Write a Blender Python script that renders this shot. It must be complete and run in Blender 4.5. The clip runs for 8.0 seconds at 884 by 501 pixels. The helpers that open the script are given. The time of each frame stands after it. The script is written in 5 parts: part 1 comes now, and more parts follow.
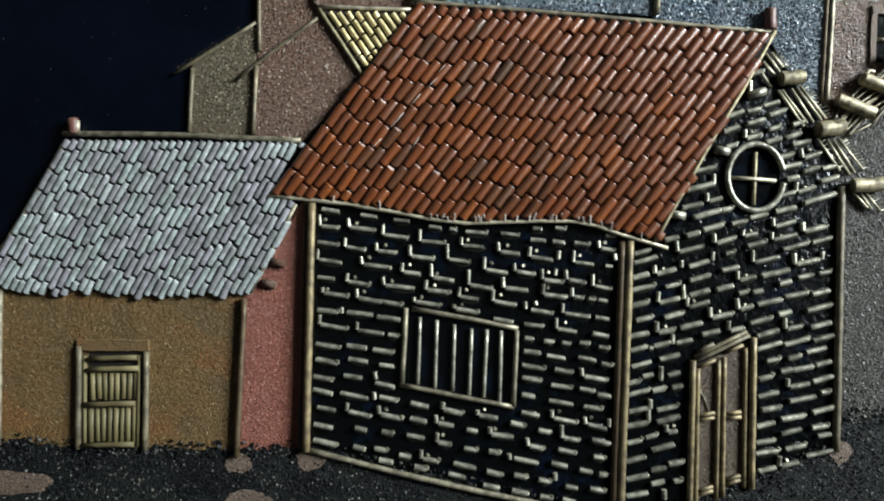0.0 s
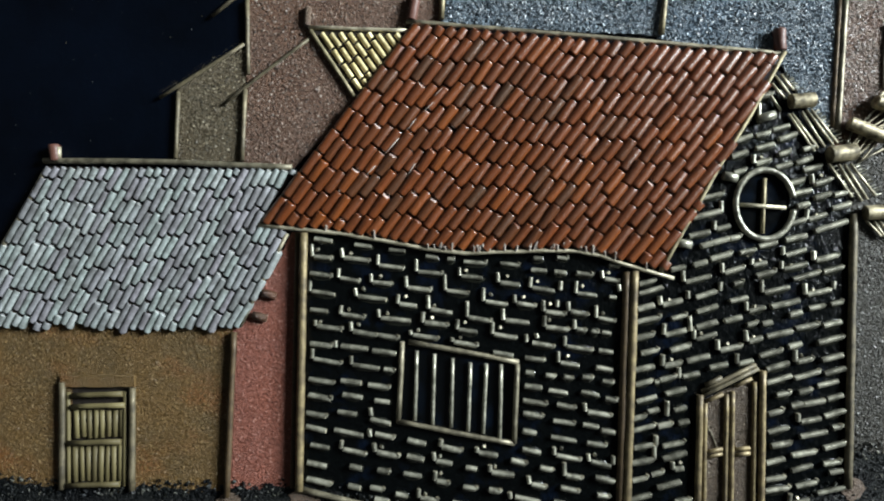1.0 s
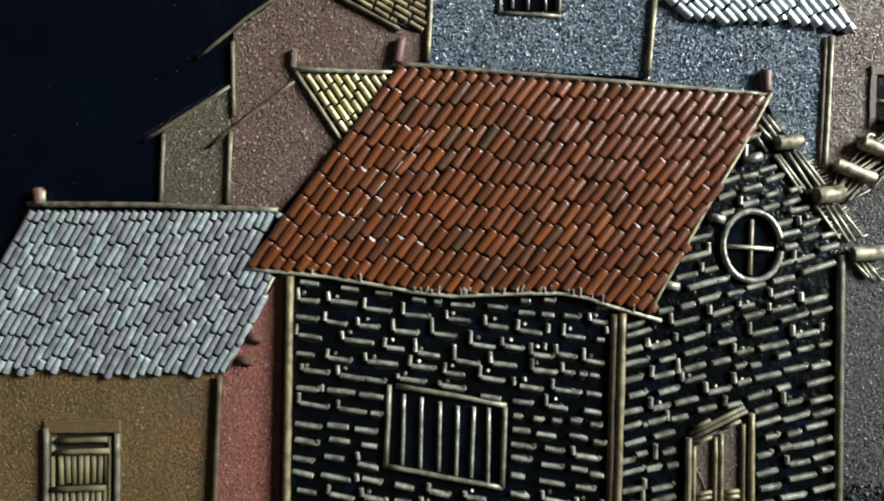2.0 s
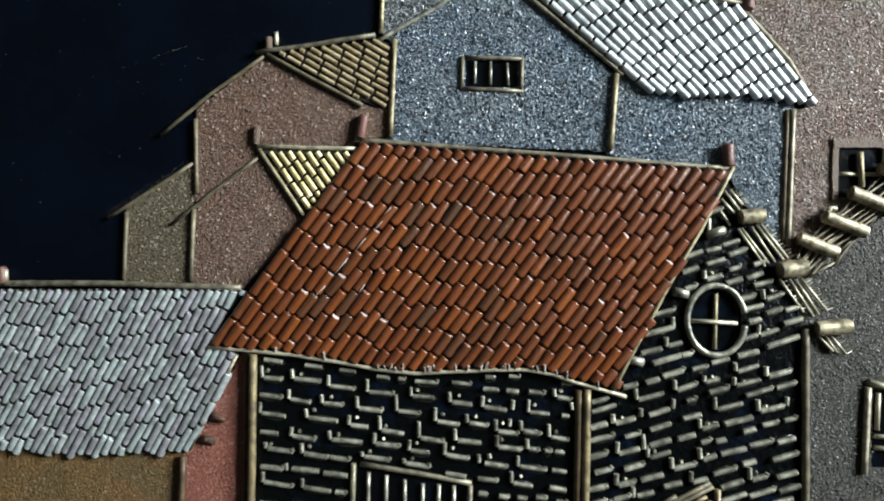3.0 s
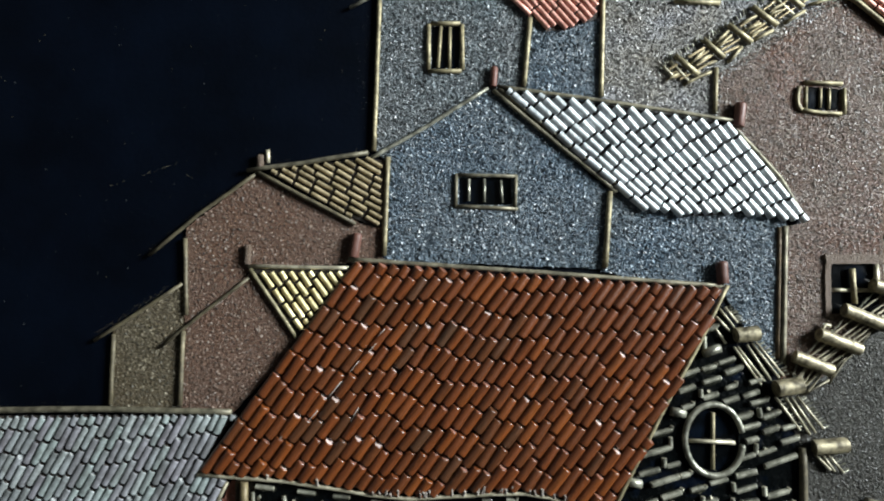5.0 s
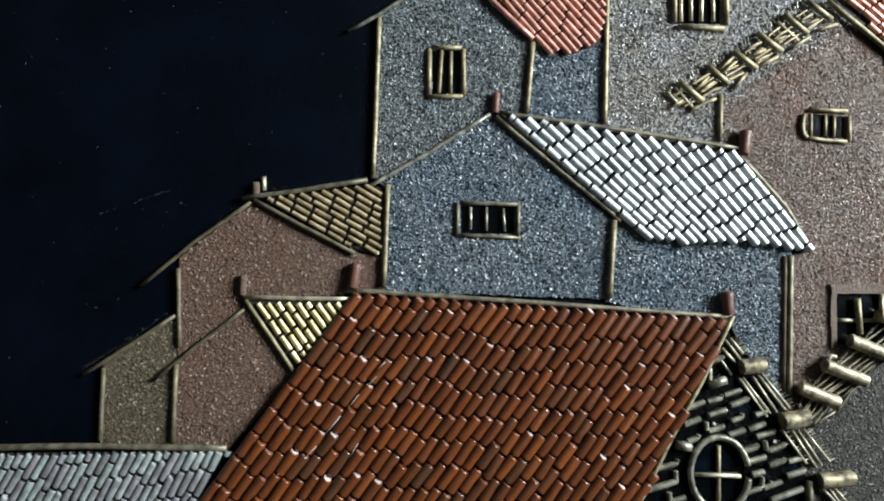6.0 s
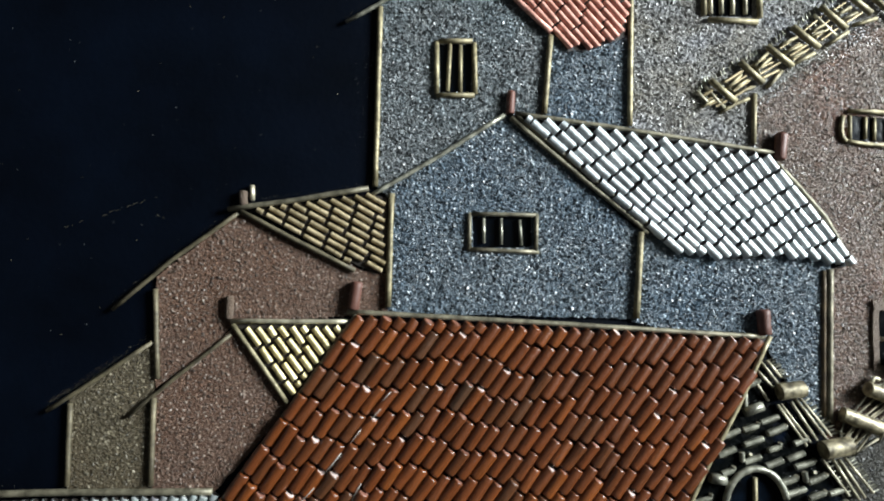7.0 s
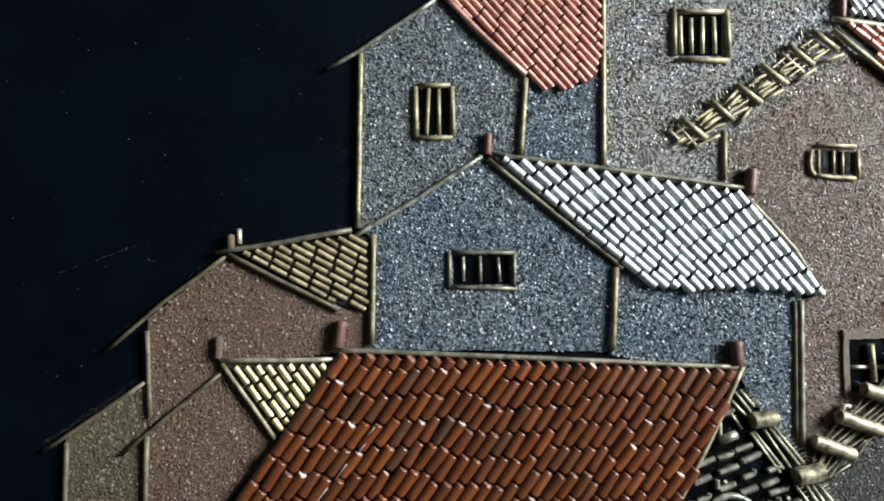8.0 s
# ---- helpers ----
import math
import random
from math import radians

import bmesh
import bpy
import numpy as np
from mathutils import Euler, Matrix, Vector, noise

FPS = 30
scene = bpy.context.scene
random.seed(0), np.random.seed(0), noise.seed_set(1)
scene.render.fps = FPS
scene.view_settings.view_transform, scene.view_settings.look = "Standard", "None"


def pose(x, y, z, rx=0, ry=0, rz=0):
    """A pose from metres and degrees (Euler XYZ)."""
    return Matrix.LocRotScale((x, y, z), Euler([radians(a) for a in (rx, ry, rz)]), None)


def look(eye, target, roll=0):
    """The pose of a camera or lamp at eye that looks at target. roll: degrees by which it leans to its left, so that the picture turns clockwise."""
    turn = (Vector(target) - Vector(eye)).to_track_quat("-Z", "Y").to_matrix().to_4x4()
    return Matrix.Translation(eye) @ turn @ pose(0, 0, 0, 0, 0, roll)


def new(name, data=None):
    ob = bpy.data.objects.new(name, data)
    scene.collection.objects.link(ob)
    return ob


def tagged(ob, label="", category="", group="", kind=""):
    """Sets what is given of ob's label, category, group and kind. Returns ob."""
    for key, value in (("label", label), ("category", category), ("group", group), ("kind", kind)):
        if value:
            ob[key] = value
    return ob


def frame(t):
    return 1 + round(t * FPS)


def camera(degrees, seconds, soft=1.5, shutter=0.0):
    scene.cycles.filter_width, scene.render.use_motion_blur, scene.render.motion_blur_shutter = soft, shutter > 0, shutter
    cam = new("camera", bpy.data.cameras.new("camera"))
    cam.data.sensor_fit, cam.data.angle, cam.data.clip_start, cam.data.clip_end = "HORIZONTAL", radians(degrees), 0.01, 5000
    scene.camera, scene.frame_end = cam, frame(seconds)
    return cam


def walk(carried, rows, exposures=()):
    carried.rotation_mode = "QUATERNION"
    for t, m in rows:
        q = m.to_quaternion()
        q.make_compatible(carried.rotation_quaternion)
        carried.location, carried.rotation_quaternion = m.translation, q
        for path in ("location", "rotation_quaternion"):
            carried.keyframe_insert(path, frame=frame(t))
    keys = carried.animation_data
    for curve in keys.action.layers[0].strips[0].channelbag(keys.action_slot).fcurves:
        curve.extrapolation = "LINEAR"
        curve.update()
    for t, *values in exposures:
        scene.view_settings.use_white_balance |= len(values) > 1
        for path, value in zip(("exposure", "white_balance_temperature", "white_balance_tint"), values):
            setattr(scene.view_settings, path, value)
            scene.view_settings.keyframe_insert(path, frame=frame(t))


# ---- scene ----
cam = camera(68.0, 8.0, soft=2.0)
PATH = [
    (0, (-0.01452, -0.24264, 1.40186), (-0.01982, 0.00718, 1.40963), 1.39),
    (0.5, (-0.01263, -0.23354, 1.40723), (-0.01691, 0.01637, 1.41251), 1.27),
    (1, (-0.01496, -0.23379, 1.41483), (-0.01922, 0.01610, 1.42084), 1.15),
    (1.2, (-0.01418, -0.23326, 1.41772), (-0.01819, 0.01663, 1.42406), 1.17),
    (2.3, (-0.00913, -0.23310, 1.43725), (-0.01194, 0.01674, 1.44565), 0.76),
    (2.5, (-0.00628, -0.23580, 1.44469), (-0.00923, 0.01402, 1.45373), 0.63),
    (3, (0.00067, -0.23337, 1.45302), (-0.00213, 0.01639, 1.46368), 0.44),
    (3.5, (0.00296, -0.22998, 1.46591), (0.00250, 0.01974, 1.47768), 0.16),
    (4, (0.00226, -0.22790, 1.47543), (0.00220, 0.02159, 1.49146), -0.06),
    (4.5, (-0.00165, -0.23147, 1.48434), (0.00012, 0.01795, 1.50134), -0.13),
    (4.7, (-0.00192, -0.23287, 1.48524), (0.00060, 0.01645, 1.50343), -0.09),
    (5.8, (-0.00767, -0.23022, 1.49966), (-0.00134, 0.01911, 1.51680), -0.09),
    (6, (-0.00814, -0.22797, 1.49915), (0.00012, 0.02121, 1.51764), -0.11),
    (6.5, (-0.02045, -0.21936, 1.50060), (-0.00866, 0.02977, 1.51780), -0.08),
    (7, (-0.01798, -0.20505, 1.50746), (-0.00082, 0.04381, 1.52410), -0.53),
    (7.5, (-0.02017, -0.20928, 1.51451), (-0.00437, 0.03964, 1.53147), -0.89),
    (8, (-0.01097, -0.21353, 1.51852), (0.00486, 0.03536, 1.53601), -1.38),
]
EXPOSURES = [(0, 0.22), (1, 0.2), (2.5, 0.28), (3.5, 0.22), (4, 0.12), (4.5, 0.02), (6, 0.0), (6.5, 0.03), (7, 0.13), (8, 0.12)]
walk(cam, [(t, look(eye, target, roll)) for t, eye, target, roll in PATH], EXPOSURES)

# ---- light: one window in the room's east wall, to the upper right of the picture ----
world = bpy.data.worlds.new("sky")
scene.world = world
world.use_nodes = True
wn = world.node_tree.nodes
sky = wn.new("ShaderNodeTexSky")
sky.sky_type, sky.sun_disc = "NISHITA", False
sky.sun_elevation, sky.sun_rotation = radians(35), radians(200)
world.node_tree.links.new(sky.outputs[0], wn["Background"].inputs[0])
wn["Background"].inputs[1].default_value = 0.08

ROOM_W, ROOM_E, ROOM_S, ROOM_N, ROOM_H = -1.7, 0.95, -2.6, 0.0215, 3.2
WIN_Y0, WIN_Y1, WIN_Z0, WIN_Z1 = -0.83, -0.29, 1.58, 2.15

lamp_data = bpy.data.lights.new("window_daylight", "AREA")
lamp_data.shape, lamp_data.size, lamp_data.size_y = "RECTANGLE", WIN_Y1 - WIN_Y0 - 0.1, WIN_Z1 - WIN_Z0 - 0.1
lamp_data.energy, lamp_data.color = 62.0, (0.90, 0.98, 1.0)
lamp = new("window_daylight", lamp_data)
lamp.matrix_world = look((ROOM_E + 0.06, (WIN_Y0 + WIN_Y1) / 2, (WIN_Z0 + WIN_Z1) / 2), (0, (WIN_Y0 + WIN_Y1) / 2, (WIN_Z0 + WIN_Z1) / 2))


# ---- materials ----
def material(name):
    m = bpy.data.materials.new(name)
    m.use_nodes = True
    return m, m.node_tree.nodes, m.node_tree.links, m.node_tree.nodes["Principled BSDF"]


def noise_at(nodes, links, scale, detail=3.0, rough=0.6, stretch=None):
    geo = nodes.new("ShaderNodeNewGeometry")
    n = nodes.new("ShaderNodeTexNoise")
    n.inputs["Scale"].default_value = scale
    n.inputs["Detail"].default_value = detail
    n.inputs["Roughness"].default_value = rough
    if stretch:
        mp = nodes.new("ShaderNodeMapping")
        mp.inputs["Scale"].default_value = stretch
        links.new(geo.outputs["Position"], mp.inputs["Vector"])
        links.new(mp.outputs[0], n.inputs["Vector"])
    else:
        links.new(geo.outputs["Position"], n.inputs["Vector"])
    return n


def ramp(nodes, links, fac, stops):
    r = nodes.new("ShaderNodeValToRGB")
    while len(r.color_ramp.elements) < len(stops):
        r.color_ramp.elements.new(0.5)
    for e, (p, c) in zip(r.color_ramp.elements, stops):
        e.position, e.color = p, (*c, 1)
    links.new(fac, r.inputs[0])
    return r


def mix(nodes, links, fac, a, b, mode="MIX"):
    x = nodes.new("ShaderNodeMix")
    x.data_type, x.blend_type = "RGBA", mode
    if isinstance(fac, float):
        x.inputs[0].default_value = fac
    else:
        links.new(fac, x.inputs[0])
    for sock, v in ((6, a), (7, b)):
        if isinstance(v, tuple):
            x.inputs[sock].default_value = (*v, 1)
        else:
            links.new(v, x.inputs[sock])
    return x.outputs[2]


def bump(nodes, links, bsdf, height, strength, distance):
    b = nodes.new("ShaderNodeBump")
    b.inputs["Strength"].default_value, b.inputs["Distance"].default_value = strength, distance
    links.new(height, b.inputs["Height"])
    links.new(b.outputs[0], bsdf.inputs["Normal"])


def metal(name, bright, dull, roughness, metallic=0.85, grime=0.5, spread=0.25, hue=0.0):
    """Drawn wire: a bright and a tarnished tone in patches, a tone of its own for every piece, and fine scratches."""
    m, n, l, bsdf = material(name)
    tarnish = noise_at(n, l, 260, 4.0, 0.65)
    r = ramp(n, l, tarnish.outputs[0], [(0.38, dull), (0.38 + grime * 0.5, bright)])
    info = n.new("ShaderNodeObjectInfo")
    tone = ramp(n, l, info.outputs["Random"], [(0, (1 - spread,) * 3), (0.33, tuple((1 - 0.57 * spread) * k for k in (1 + hue, 1 - hue, 1 + hue))),
                                                    (0.66, tuple((1 - 0.14 * spread) * k for k in (1 - hue, 1 + 0.6 * hue, 1))), (1, (1 + spread * 0.3,) * 3)])
    l.new(mix(n, l, 1.0, r.outputs[0], tone.outputs[0], "MULTIPLY"), bsdf.inputs["Base Color"])
    fine = noise_at(n, l, 1500, 3.0, 0.7)
    rr = ramp(n, l, fine.outputs[0], [(0.3, (roughness * 0.75,) * 3), (0.75, (min(1, roughness * 1.4),) * 3)])
    l.new(rr.outputs[0], bsdf.inputs["Roughness"])
    bsdf.inputs["Metallic"].default_value = metallic
    bump(n, l, bsdf, fine.outputs[0], 0.35, 0.00025)
    return m


def lacquer(name, tones, roughness, shine=0.5):
    """Painted tube: every piece takes a tone of its own, worn in places."""
    m, n, l, bsdf = material(name)
    info = n.new("ShaderNodeObjectInfo")
    tone = ramp(n, l, info.outputs["Random"], tones)
    tc = n.new("ShaderNodeTexCoord")
    mp = n.new("ShaderNodeMapping")
    mp.inputs["Scale"].default_value = (2.6, 2.6, 0.7)
    shift = n.new("ShaderNodeVectorMath")
    shift.operation = "SCALE"
    shift.inputs["Scale"].default_value = 900
    l.new(info.outputs["Location"], shift.inputs[0])
    l.new(tc.outputs["Object"], mp.inputs["Vector"])
    l.new(shift.outputs[0], mp.inputs["Location"])
    worn = n.new("ShaderNodeTexNoise")
    worn.inputs["Scale"].default_value, worn.inputs["Detail"].default_value, worn.inputs["Roughness"].default_value = 1.6, 5.0, 0.7
    l.new(mp.outputs[0], worn.inputs["Vector"])
    wear = ramp(n, l, worn.outputs[0], [(0.3, (0.4, 0.38, 0.36)), (0.52, (1, 1, 1)), (0.68, (1.15, 1.0, 0.95)), (0.8, (0.75, 0.7, 0.7))])
    l.new(mix(n, l, 1.0, tone.outputs[0], wear.outputs[0], "MULTIPLY"), bsdf.inputs["Base Color"])
    fine = noise_at(n, l, 1300, 3.0, 0.7)
    rr = ramp(n, l, fine.outputs[0], [(0.3, (roughness * 0.8,) * 3), (0.7, (roughness * 1.4,) * 3)])
    l.new(rr.outputs[0], bsdf.inputs["Roughness"])
    bsdf.inputs["Specular IOR Level"].default_value = shine
    bump(n, l, bsdf, fine.outputs[0], 0.4, 0.0003)
    return m


def sand(name, tones, patch, island=False, gloss=0.28, fleck=0.9, stain_sheen=None, shine=0.5):
    """Glued sand: grain by grain tones, larger stains, a second set of stains or painted sheen, strong fine relief."""
    m, n, l, bsdf = material(name)
    if island:
        geo = n.new("ShaderNodeNewGeometry")
        fac = geo.outputs["Random Per Island"]
    else:
        fac = noise_at(n, l, 1700, 2.0, 0.8).outputs[0]
    lo, mid, hi = tones
    stops = [(0.0, lo), (0.3, tuple(0.48 * c for c in mid)), (0.56, mid), (0.82, tuple(1.6 * c for c in mid)), (fleck + 0.07, hi)] if island and fleck < 0.9 else [(0.0, lo), (0.42, tuple(0.72 * c for c in mid)), (0.74, tuple(1.25 * c for c in mid)), (fleck, hi)] if island else [(0.3, tuple((a + b) / 2 for a, b in zip(lo, mid))), (0.52, mid), (0.85, tuple(0.7 * a + 0.3 * b for a, b in zip(mid, hi)))]
    g = ramp(n, l, fac, stops)
    stain = noise_at(n, l, 34, 5.0, 0.62)
    s = ramp(n, l, stain.outputs[0], [(0.4, (0, 0, 0)), (0.64, (1, 1, 1))])
    tinted = mix(n, l, 1.0, g.outputs[0], patch, "MULTIPLY")
    colour = mix(n, l, s.outputs[0], g.outputs[0], tinted)
    if stain_sheen:
        b = ramp(n, l, noise_at(n, l, 34, 4.0, 0.55, (1, 1, 1.5)).outputs[0], [(0.5, (0, 0, 0)), (0.7, (0.8, 0.8, 0.8))])
        colour = mix(n, l, b.outputs[0], colour, mix(n, l, 1.0, g.outputs[0], stain_sheen, "MULTIPLY"))
    l.new(colour, bsdf.inputs["Base Color"])
    bsdf.inputs["Roughness"].default_value = gloss
    bsdf.inputs["Specular IOR Level"].default_value = shine
    if not island:
        bump(n, l, bsdf, noise_at(n, l, 1500, 3.0, 0.75).outputs[0], 1.0, 0.0008)
    return m


BRASS = metal("brass", (0.40, 0.345, 0.205), (0.12, 0.1, 0.056), 0.54, 0.4, 0.7)
BRASS_DARK = metal("tarnished_brass", (0.24, 0.215, 0.15), (0.09, 0.08, 0.055), 0.5, 0.5)
BRASS_GREY = metal("greyed_brass", (0.46, 0.45, 0.36), (0.12, 0.116, 0.09), 0.34, 0.5, 0.6, 0.4)
BRASS_WARM = metal("browned_brass", (0.28, 0.22, 0.11), (0.085, 0.064, 0.035), 0.5, 0.35, 0.7)
# dark copy of the post brass; the shade left of posts is its colour
BRASS_SHADED = metal("shaded_brass", (0.1, 0.066, 0.03), (0.04, 0.025, 0.011), 0.55, 0.3, 0.7)
# darker brass for dim rods; light falling off to the left is in its tone
BRASS_DIM = metal("dim_brass", (0.17, 0.143, 0.086), (0.06, 0.05, 0.031), 0.55, 0.3, 0.7)
BRASS_PALE = metal("pale_brass", (0.50, 0.455, 0.335), (0.24, 0.215, 0.15), 0.46, 0.5)
TAN = metal("tan_brass", (0.54, 0.44, 0.27), (0.22, 0.17, 0.09), 0.42, 0.5)
BRASS_LOG = metal("mottled_brass", (0.46, 0.40, 0.26), (0.075, 0.062, 0.037), 0.48, 0.45, 0.6)
ALU = metal("aluminium", (0.6, 0.63, 0.64), (0.34, 0.365, 0.375), 0.42, 0.5, 0.6, 0.28)
ALU_DULL = metal("weathered_aluminium", (0.272, 0.292, 0.292), (0.145, 0.153, 0.149), 0.55, 0.2, 0.5, 0.38, 0.05)
ALU_CUT = metal("bright_cut_aluminium", (0.9, 0.92, 0.92), (0.7, 0.72, 0.72), 0.3, 0.7)
GOLD = metal("yellow_brass", (0.74, 0.64, 0.36), (0.42, 0.34, 0.16), 0.47, 0.65)
COPPER = metal("copper", (0.70, 0.37, 0.30), (0.42, 0.20, 0.155), 0.5, 0.7)
BARE_END = metal("bare_cut_end", (0.86, 0.7, 0.64), (0.66, 0.5, 0.45), 0.45, 0.5)
WORN_END = metal("worn_red_end", (0.34, 0.17, 0.125), (0.16, 0.062, 0.04), 0.5, 0.3)
RED = lacquer("red_lacquer", [(0.0, (0.052, 0.024, 0.011)), (0.05, (0.075, 0.0245, 0.0075)), (0.2, (0.088, 0.0245, 0.006)), (0.8, (0.107, 0.0275, 0.006)), (1.0, (0.143, 0.0395, 0.0075))], 0.32, 0.75)
BRICK_RED = lacquer("brick_red_paint", [(0.0, (0.085, 0.037, 0.027)), (1.0, (0.135, 0.053, 0.037))], 0.46, 0.35)

BLUE_T = ((0.006, 0.009, 0.011), (0.08, 0.102, 0.122), (0.42, 0.45, 0.47))
GREY_T = ((0.024, 0.026, 0.027), (0.096, 0.104, 0.108), (0.34, 0.36, 0.37))
DOVE_T = ((0.07, 0.069, 0.067), (0.165, 0.163, 0.16), (0.4, 0.4, 0.4))
MAUVE_T = ((0.0527, 0.0304, 0.0212), (0.1043, 0.0598, 0.0414), (0.2343, 0.161, 0.12))
OLIVE_T = ((0.034, 0.027, 0.016), (0.076, 0.06, 0.036), (0.22, 0.19, 0.13))
OCHRE_T = ((0.086, 0.05, 0.0165), (0.113, 0.066, 0.021), (0.18, 0.118, 0.055))
PINK_T = ((0.155, 0.052, 0.034), (0.195, 0.066, 0.043), (0.3, 0.15, 0.115))
RUST_T = ((0.027, 0.0165, 0.0105), (0.063, 0.0375, 0.0235), (0.155, 0.115, 0.085))
ASH_T = ((0.012, 0.0115, 0.009), (0.029, 0.027, 0.021), (0.085, 0.082, 0.07))
SOIL_T = ((0.0006, 0.0009, 0.0013), (0.0014, 0.002, 0.0028), (0.034, 0.037, 0.04))
DOOR_T = ((0.036, 0.027, 0.019), (0.066, 0.048, 0.033), (0.19, 0.16, 0.125))
STONE_T = ((0.07, 0.05, 0.037), (0.115, 0.083, 0.062), (0.24, 0.19, 0.15))
SANDS = {}
for key, tones, patch in (("blue", BLUE_T, (0.74, 0.86, 0.96)), ("grey", GREY_T, (0.9, 1.0, 1.05)), ("dove", DOVE_T, (1.1, 1.0, 0.85)), ("mauve", MAUVE_T, (1.0, 0.9, 0.8)),
                          ("olive", OLIVE_T, (1.0, 0.92, 0.85)), ("ochre", OCHRE_T, (0.74, 0.84, 1.05)), ("pink", PINK_T, (0.85, 0.9, 1.0)),
                          ("rust", RUST_T, (1.15, 0.66, 0.36)), ("ash", ASH_T, (0.6, 0.55, 0.48)), ("soil", SOIL_T, (4.2, 3.8, 2.7)), ("stone", STONE_T, (0.8, 0.75, 0.7)), ("door", DOOR_T, (0.85, 0.8, 0.75))):
    glitter = key in ("blue", "grey", "dove")
    shine = 0.5 if glitter else 0.6 if key == "rust" else 0.15 if key == "soil" else 0.3
    gloss, fleck = (0.36, 0.89) if glitter else (0.34, 0.97) if key == "rust" else (0.5, 0.97)
    # rust: pale stains with a bluish varnish sheen painted in; ochre, dove: tone patches
    stain_sheen = (1.7, 1.8, 2.1) if key == "rust" else (1.5, 0.95, 0.7) if key == "ochre" else (1.5, 1.55, 1.75) if key == "dove" else None
    SANDS[key] = (sand(key + "_sand", tones, patch, False, gloss, 0.9, stain_sheen, shine), sand(key + "_sand_grains", tones, patch, True, gloss, fleck, stain_sheen, shine))

PALE_GRIT = {key: sand(key + "_grit", tones, (0.9, 0.95, 1.0), True, 0.5, 0.95, None, 0.4) for key, tones in (
    ("mauve", ((0.036, 0.023, 0.017), (0.11, 0.074, 0.055), (0.27, 0.21, 0.17))), ("olive", ((0.027, 0.022, 0.0135), (0.087, 0.071, 0.045), (0.24, 0.205, 0.145))),
    ("ochre", ((0.084, 0.049, 0.0165), (0.113, 0.066, 0.022), (0.2, 0.135, 0.065))), ("pink", ((0.135, 0.046, 0.031), (0.2, 0.068, 0.045), (0.31, 0.155, 0.12))),
    ("rust", ((0.024, 0.0155, 0.010), (0.064, 0.042, 0.029), (0.18, 0.145, 0.115))), ("ash", ((0.014, 0.013, 0.0105), (0.033, 0.031, 0.026), (0.11, 0.107, 0.096))))}


def board_paint():
    m, n, l, bsdf = material("black_panel_paint")
    cloud = noise_at(n, l, 30, 5.0, 0.6)
    c = ramp(n, l, cloud.outputs[0], [(0.35, (0.0003, 0.0010, 0.0026)), (0.7, (0.0008, 0.0021, 0.0055))])
    dust = noise_at(n, l, 700, 2.0, 0.5)
    d = ramp(n, l, dust.outputs[0], [(0.735, (0, 0, 0)), (0.77, (1, 1, 1))])
    l.new(mix(n, l, d.outputs[0], c.outputs[0], (0.05, 0.055, 0.06)), bsdf.inputs["Base Color"])
    bsdf.inputs["Roughness"].default_value = 0.42
    bsdf.inputs["Specular IOR Level"].default_value = 0.1
    bump(n, l, bsdf, noise_at(n, l, 500, 4.0, 0.6).outputs[0], 0.25, 0.0004)
    return m


def plaster():
    m, n, l, bsdf = material("room_plaster")
    c = ramp(n, l, noise_at(n, l, 6, 5.0, 0.6).outputs[0], [(0.3, (0.10, 0.10, 0.10)), (0.7, (0.13, 0.13, 0.125))])
    l.new(c.outputs[0], bsdf.inputs["Base Color"])
    bsdf.inputs["Roughness"].default_value = 0.8
    return m


def enamel():
    """Black glue and enamel: wet-looking, lumpy, with small glints."""
    m, n, l, bsdf = material("black_enamel")
    c = ramp(n, l, noise_at(n, l, 60, 4.0, 0.6).outputs[0], [(0.54, (0.0012, 0.0016, 0.0017)), (0.74, (0.0022, 0.005, 0.013))])
    l.new(c.outputs[0], bsdf.inputs["Base Color"])
    bsdf.inputs["Roughness"].default_value = 0.2
    bsdf.inputs["Specular IOR Level"].default_value = 0.2
    bump(n, l, bsdf, noise_at(n, l, 420, 3.0, 0.6).outputs[0], 0.8, 0.0007)
    return m


def pane_black():
    m, n, l, bsdf = material("dark_window_gloss")
    c = ramp(n, l, noise_at(n, l, 90, 3.0, 0.6).outputs[0], [(0.5, (0.0012, 0.0016, 0.002)), (0.75, (0.0025, 0.005, 0.01))])
    l.new(c.outputs[0], bsdf.inputs["Base Color"])
    bsdf.inputs["Roughness"].default_value = 0.16
    bsdf.inputs["Specular IOR Level"].default_value = 0.3
    bump(n, l, bsdf, noise_at(n, l, 160, 2.0, 0.5).outputs[0], 0.5, 0.0008)
    return m


PANE = pane_black()
BOARD = board_paint()
PLASTER = plaster()
GLOSS_BLACK = enamel()
STRIP = lacquer("dull_brass_strip", [(0.0, (0.08, 0.066, 0.03)), (0.6, (0.115, 0.095, 0.042)), (1.0, (0.15, 0.127, 0.058))], 0.55, 0.35)
RED_UNDER = lacquer("red_brown_underlay", [(0.0, (0.05, 0.02, 0.013)), (1.0, (0.06, 0.025, 0.016))], 0.5)
UNDER = lacquer("dark_underlay", [(0.0, (0.012, 0.008, 0.006)), (1.0, (0.02, 0.014, 0.010))], 0.6)

# ---- geometry helpers; the picture plane is in millimetres: u to the right, v up, d out of the board ----
BY, Z0 = 0.0015, 1.5
rng = random.Random(7)


def lerp(p, q, t):
    return (p[0] + (q[0] - p[0]) * t, p[1] + (q[1] - p[1]) * t)


def at(u, v, d=0.0):
    return Vector((u / 1000, BY - d / 1000, Z0 + v / 1000))


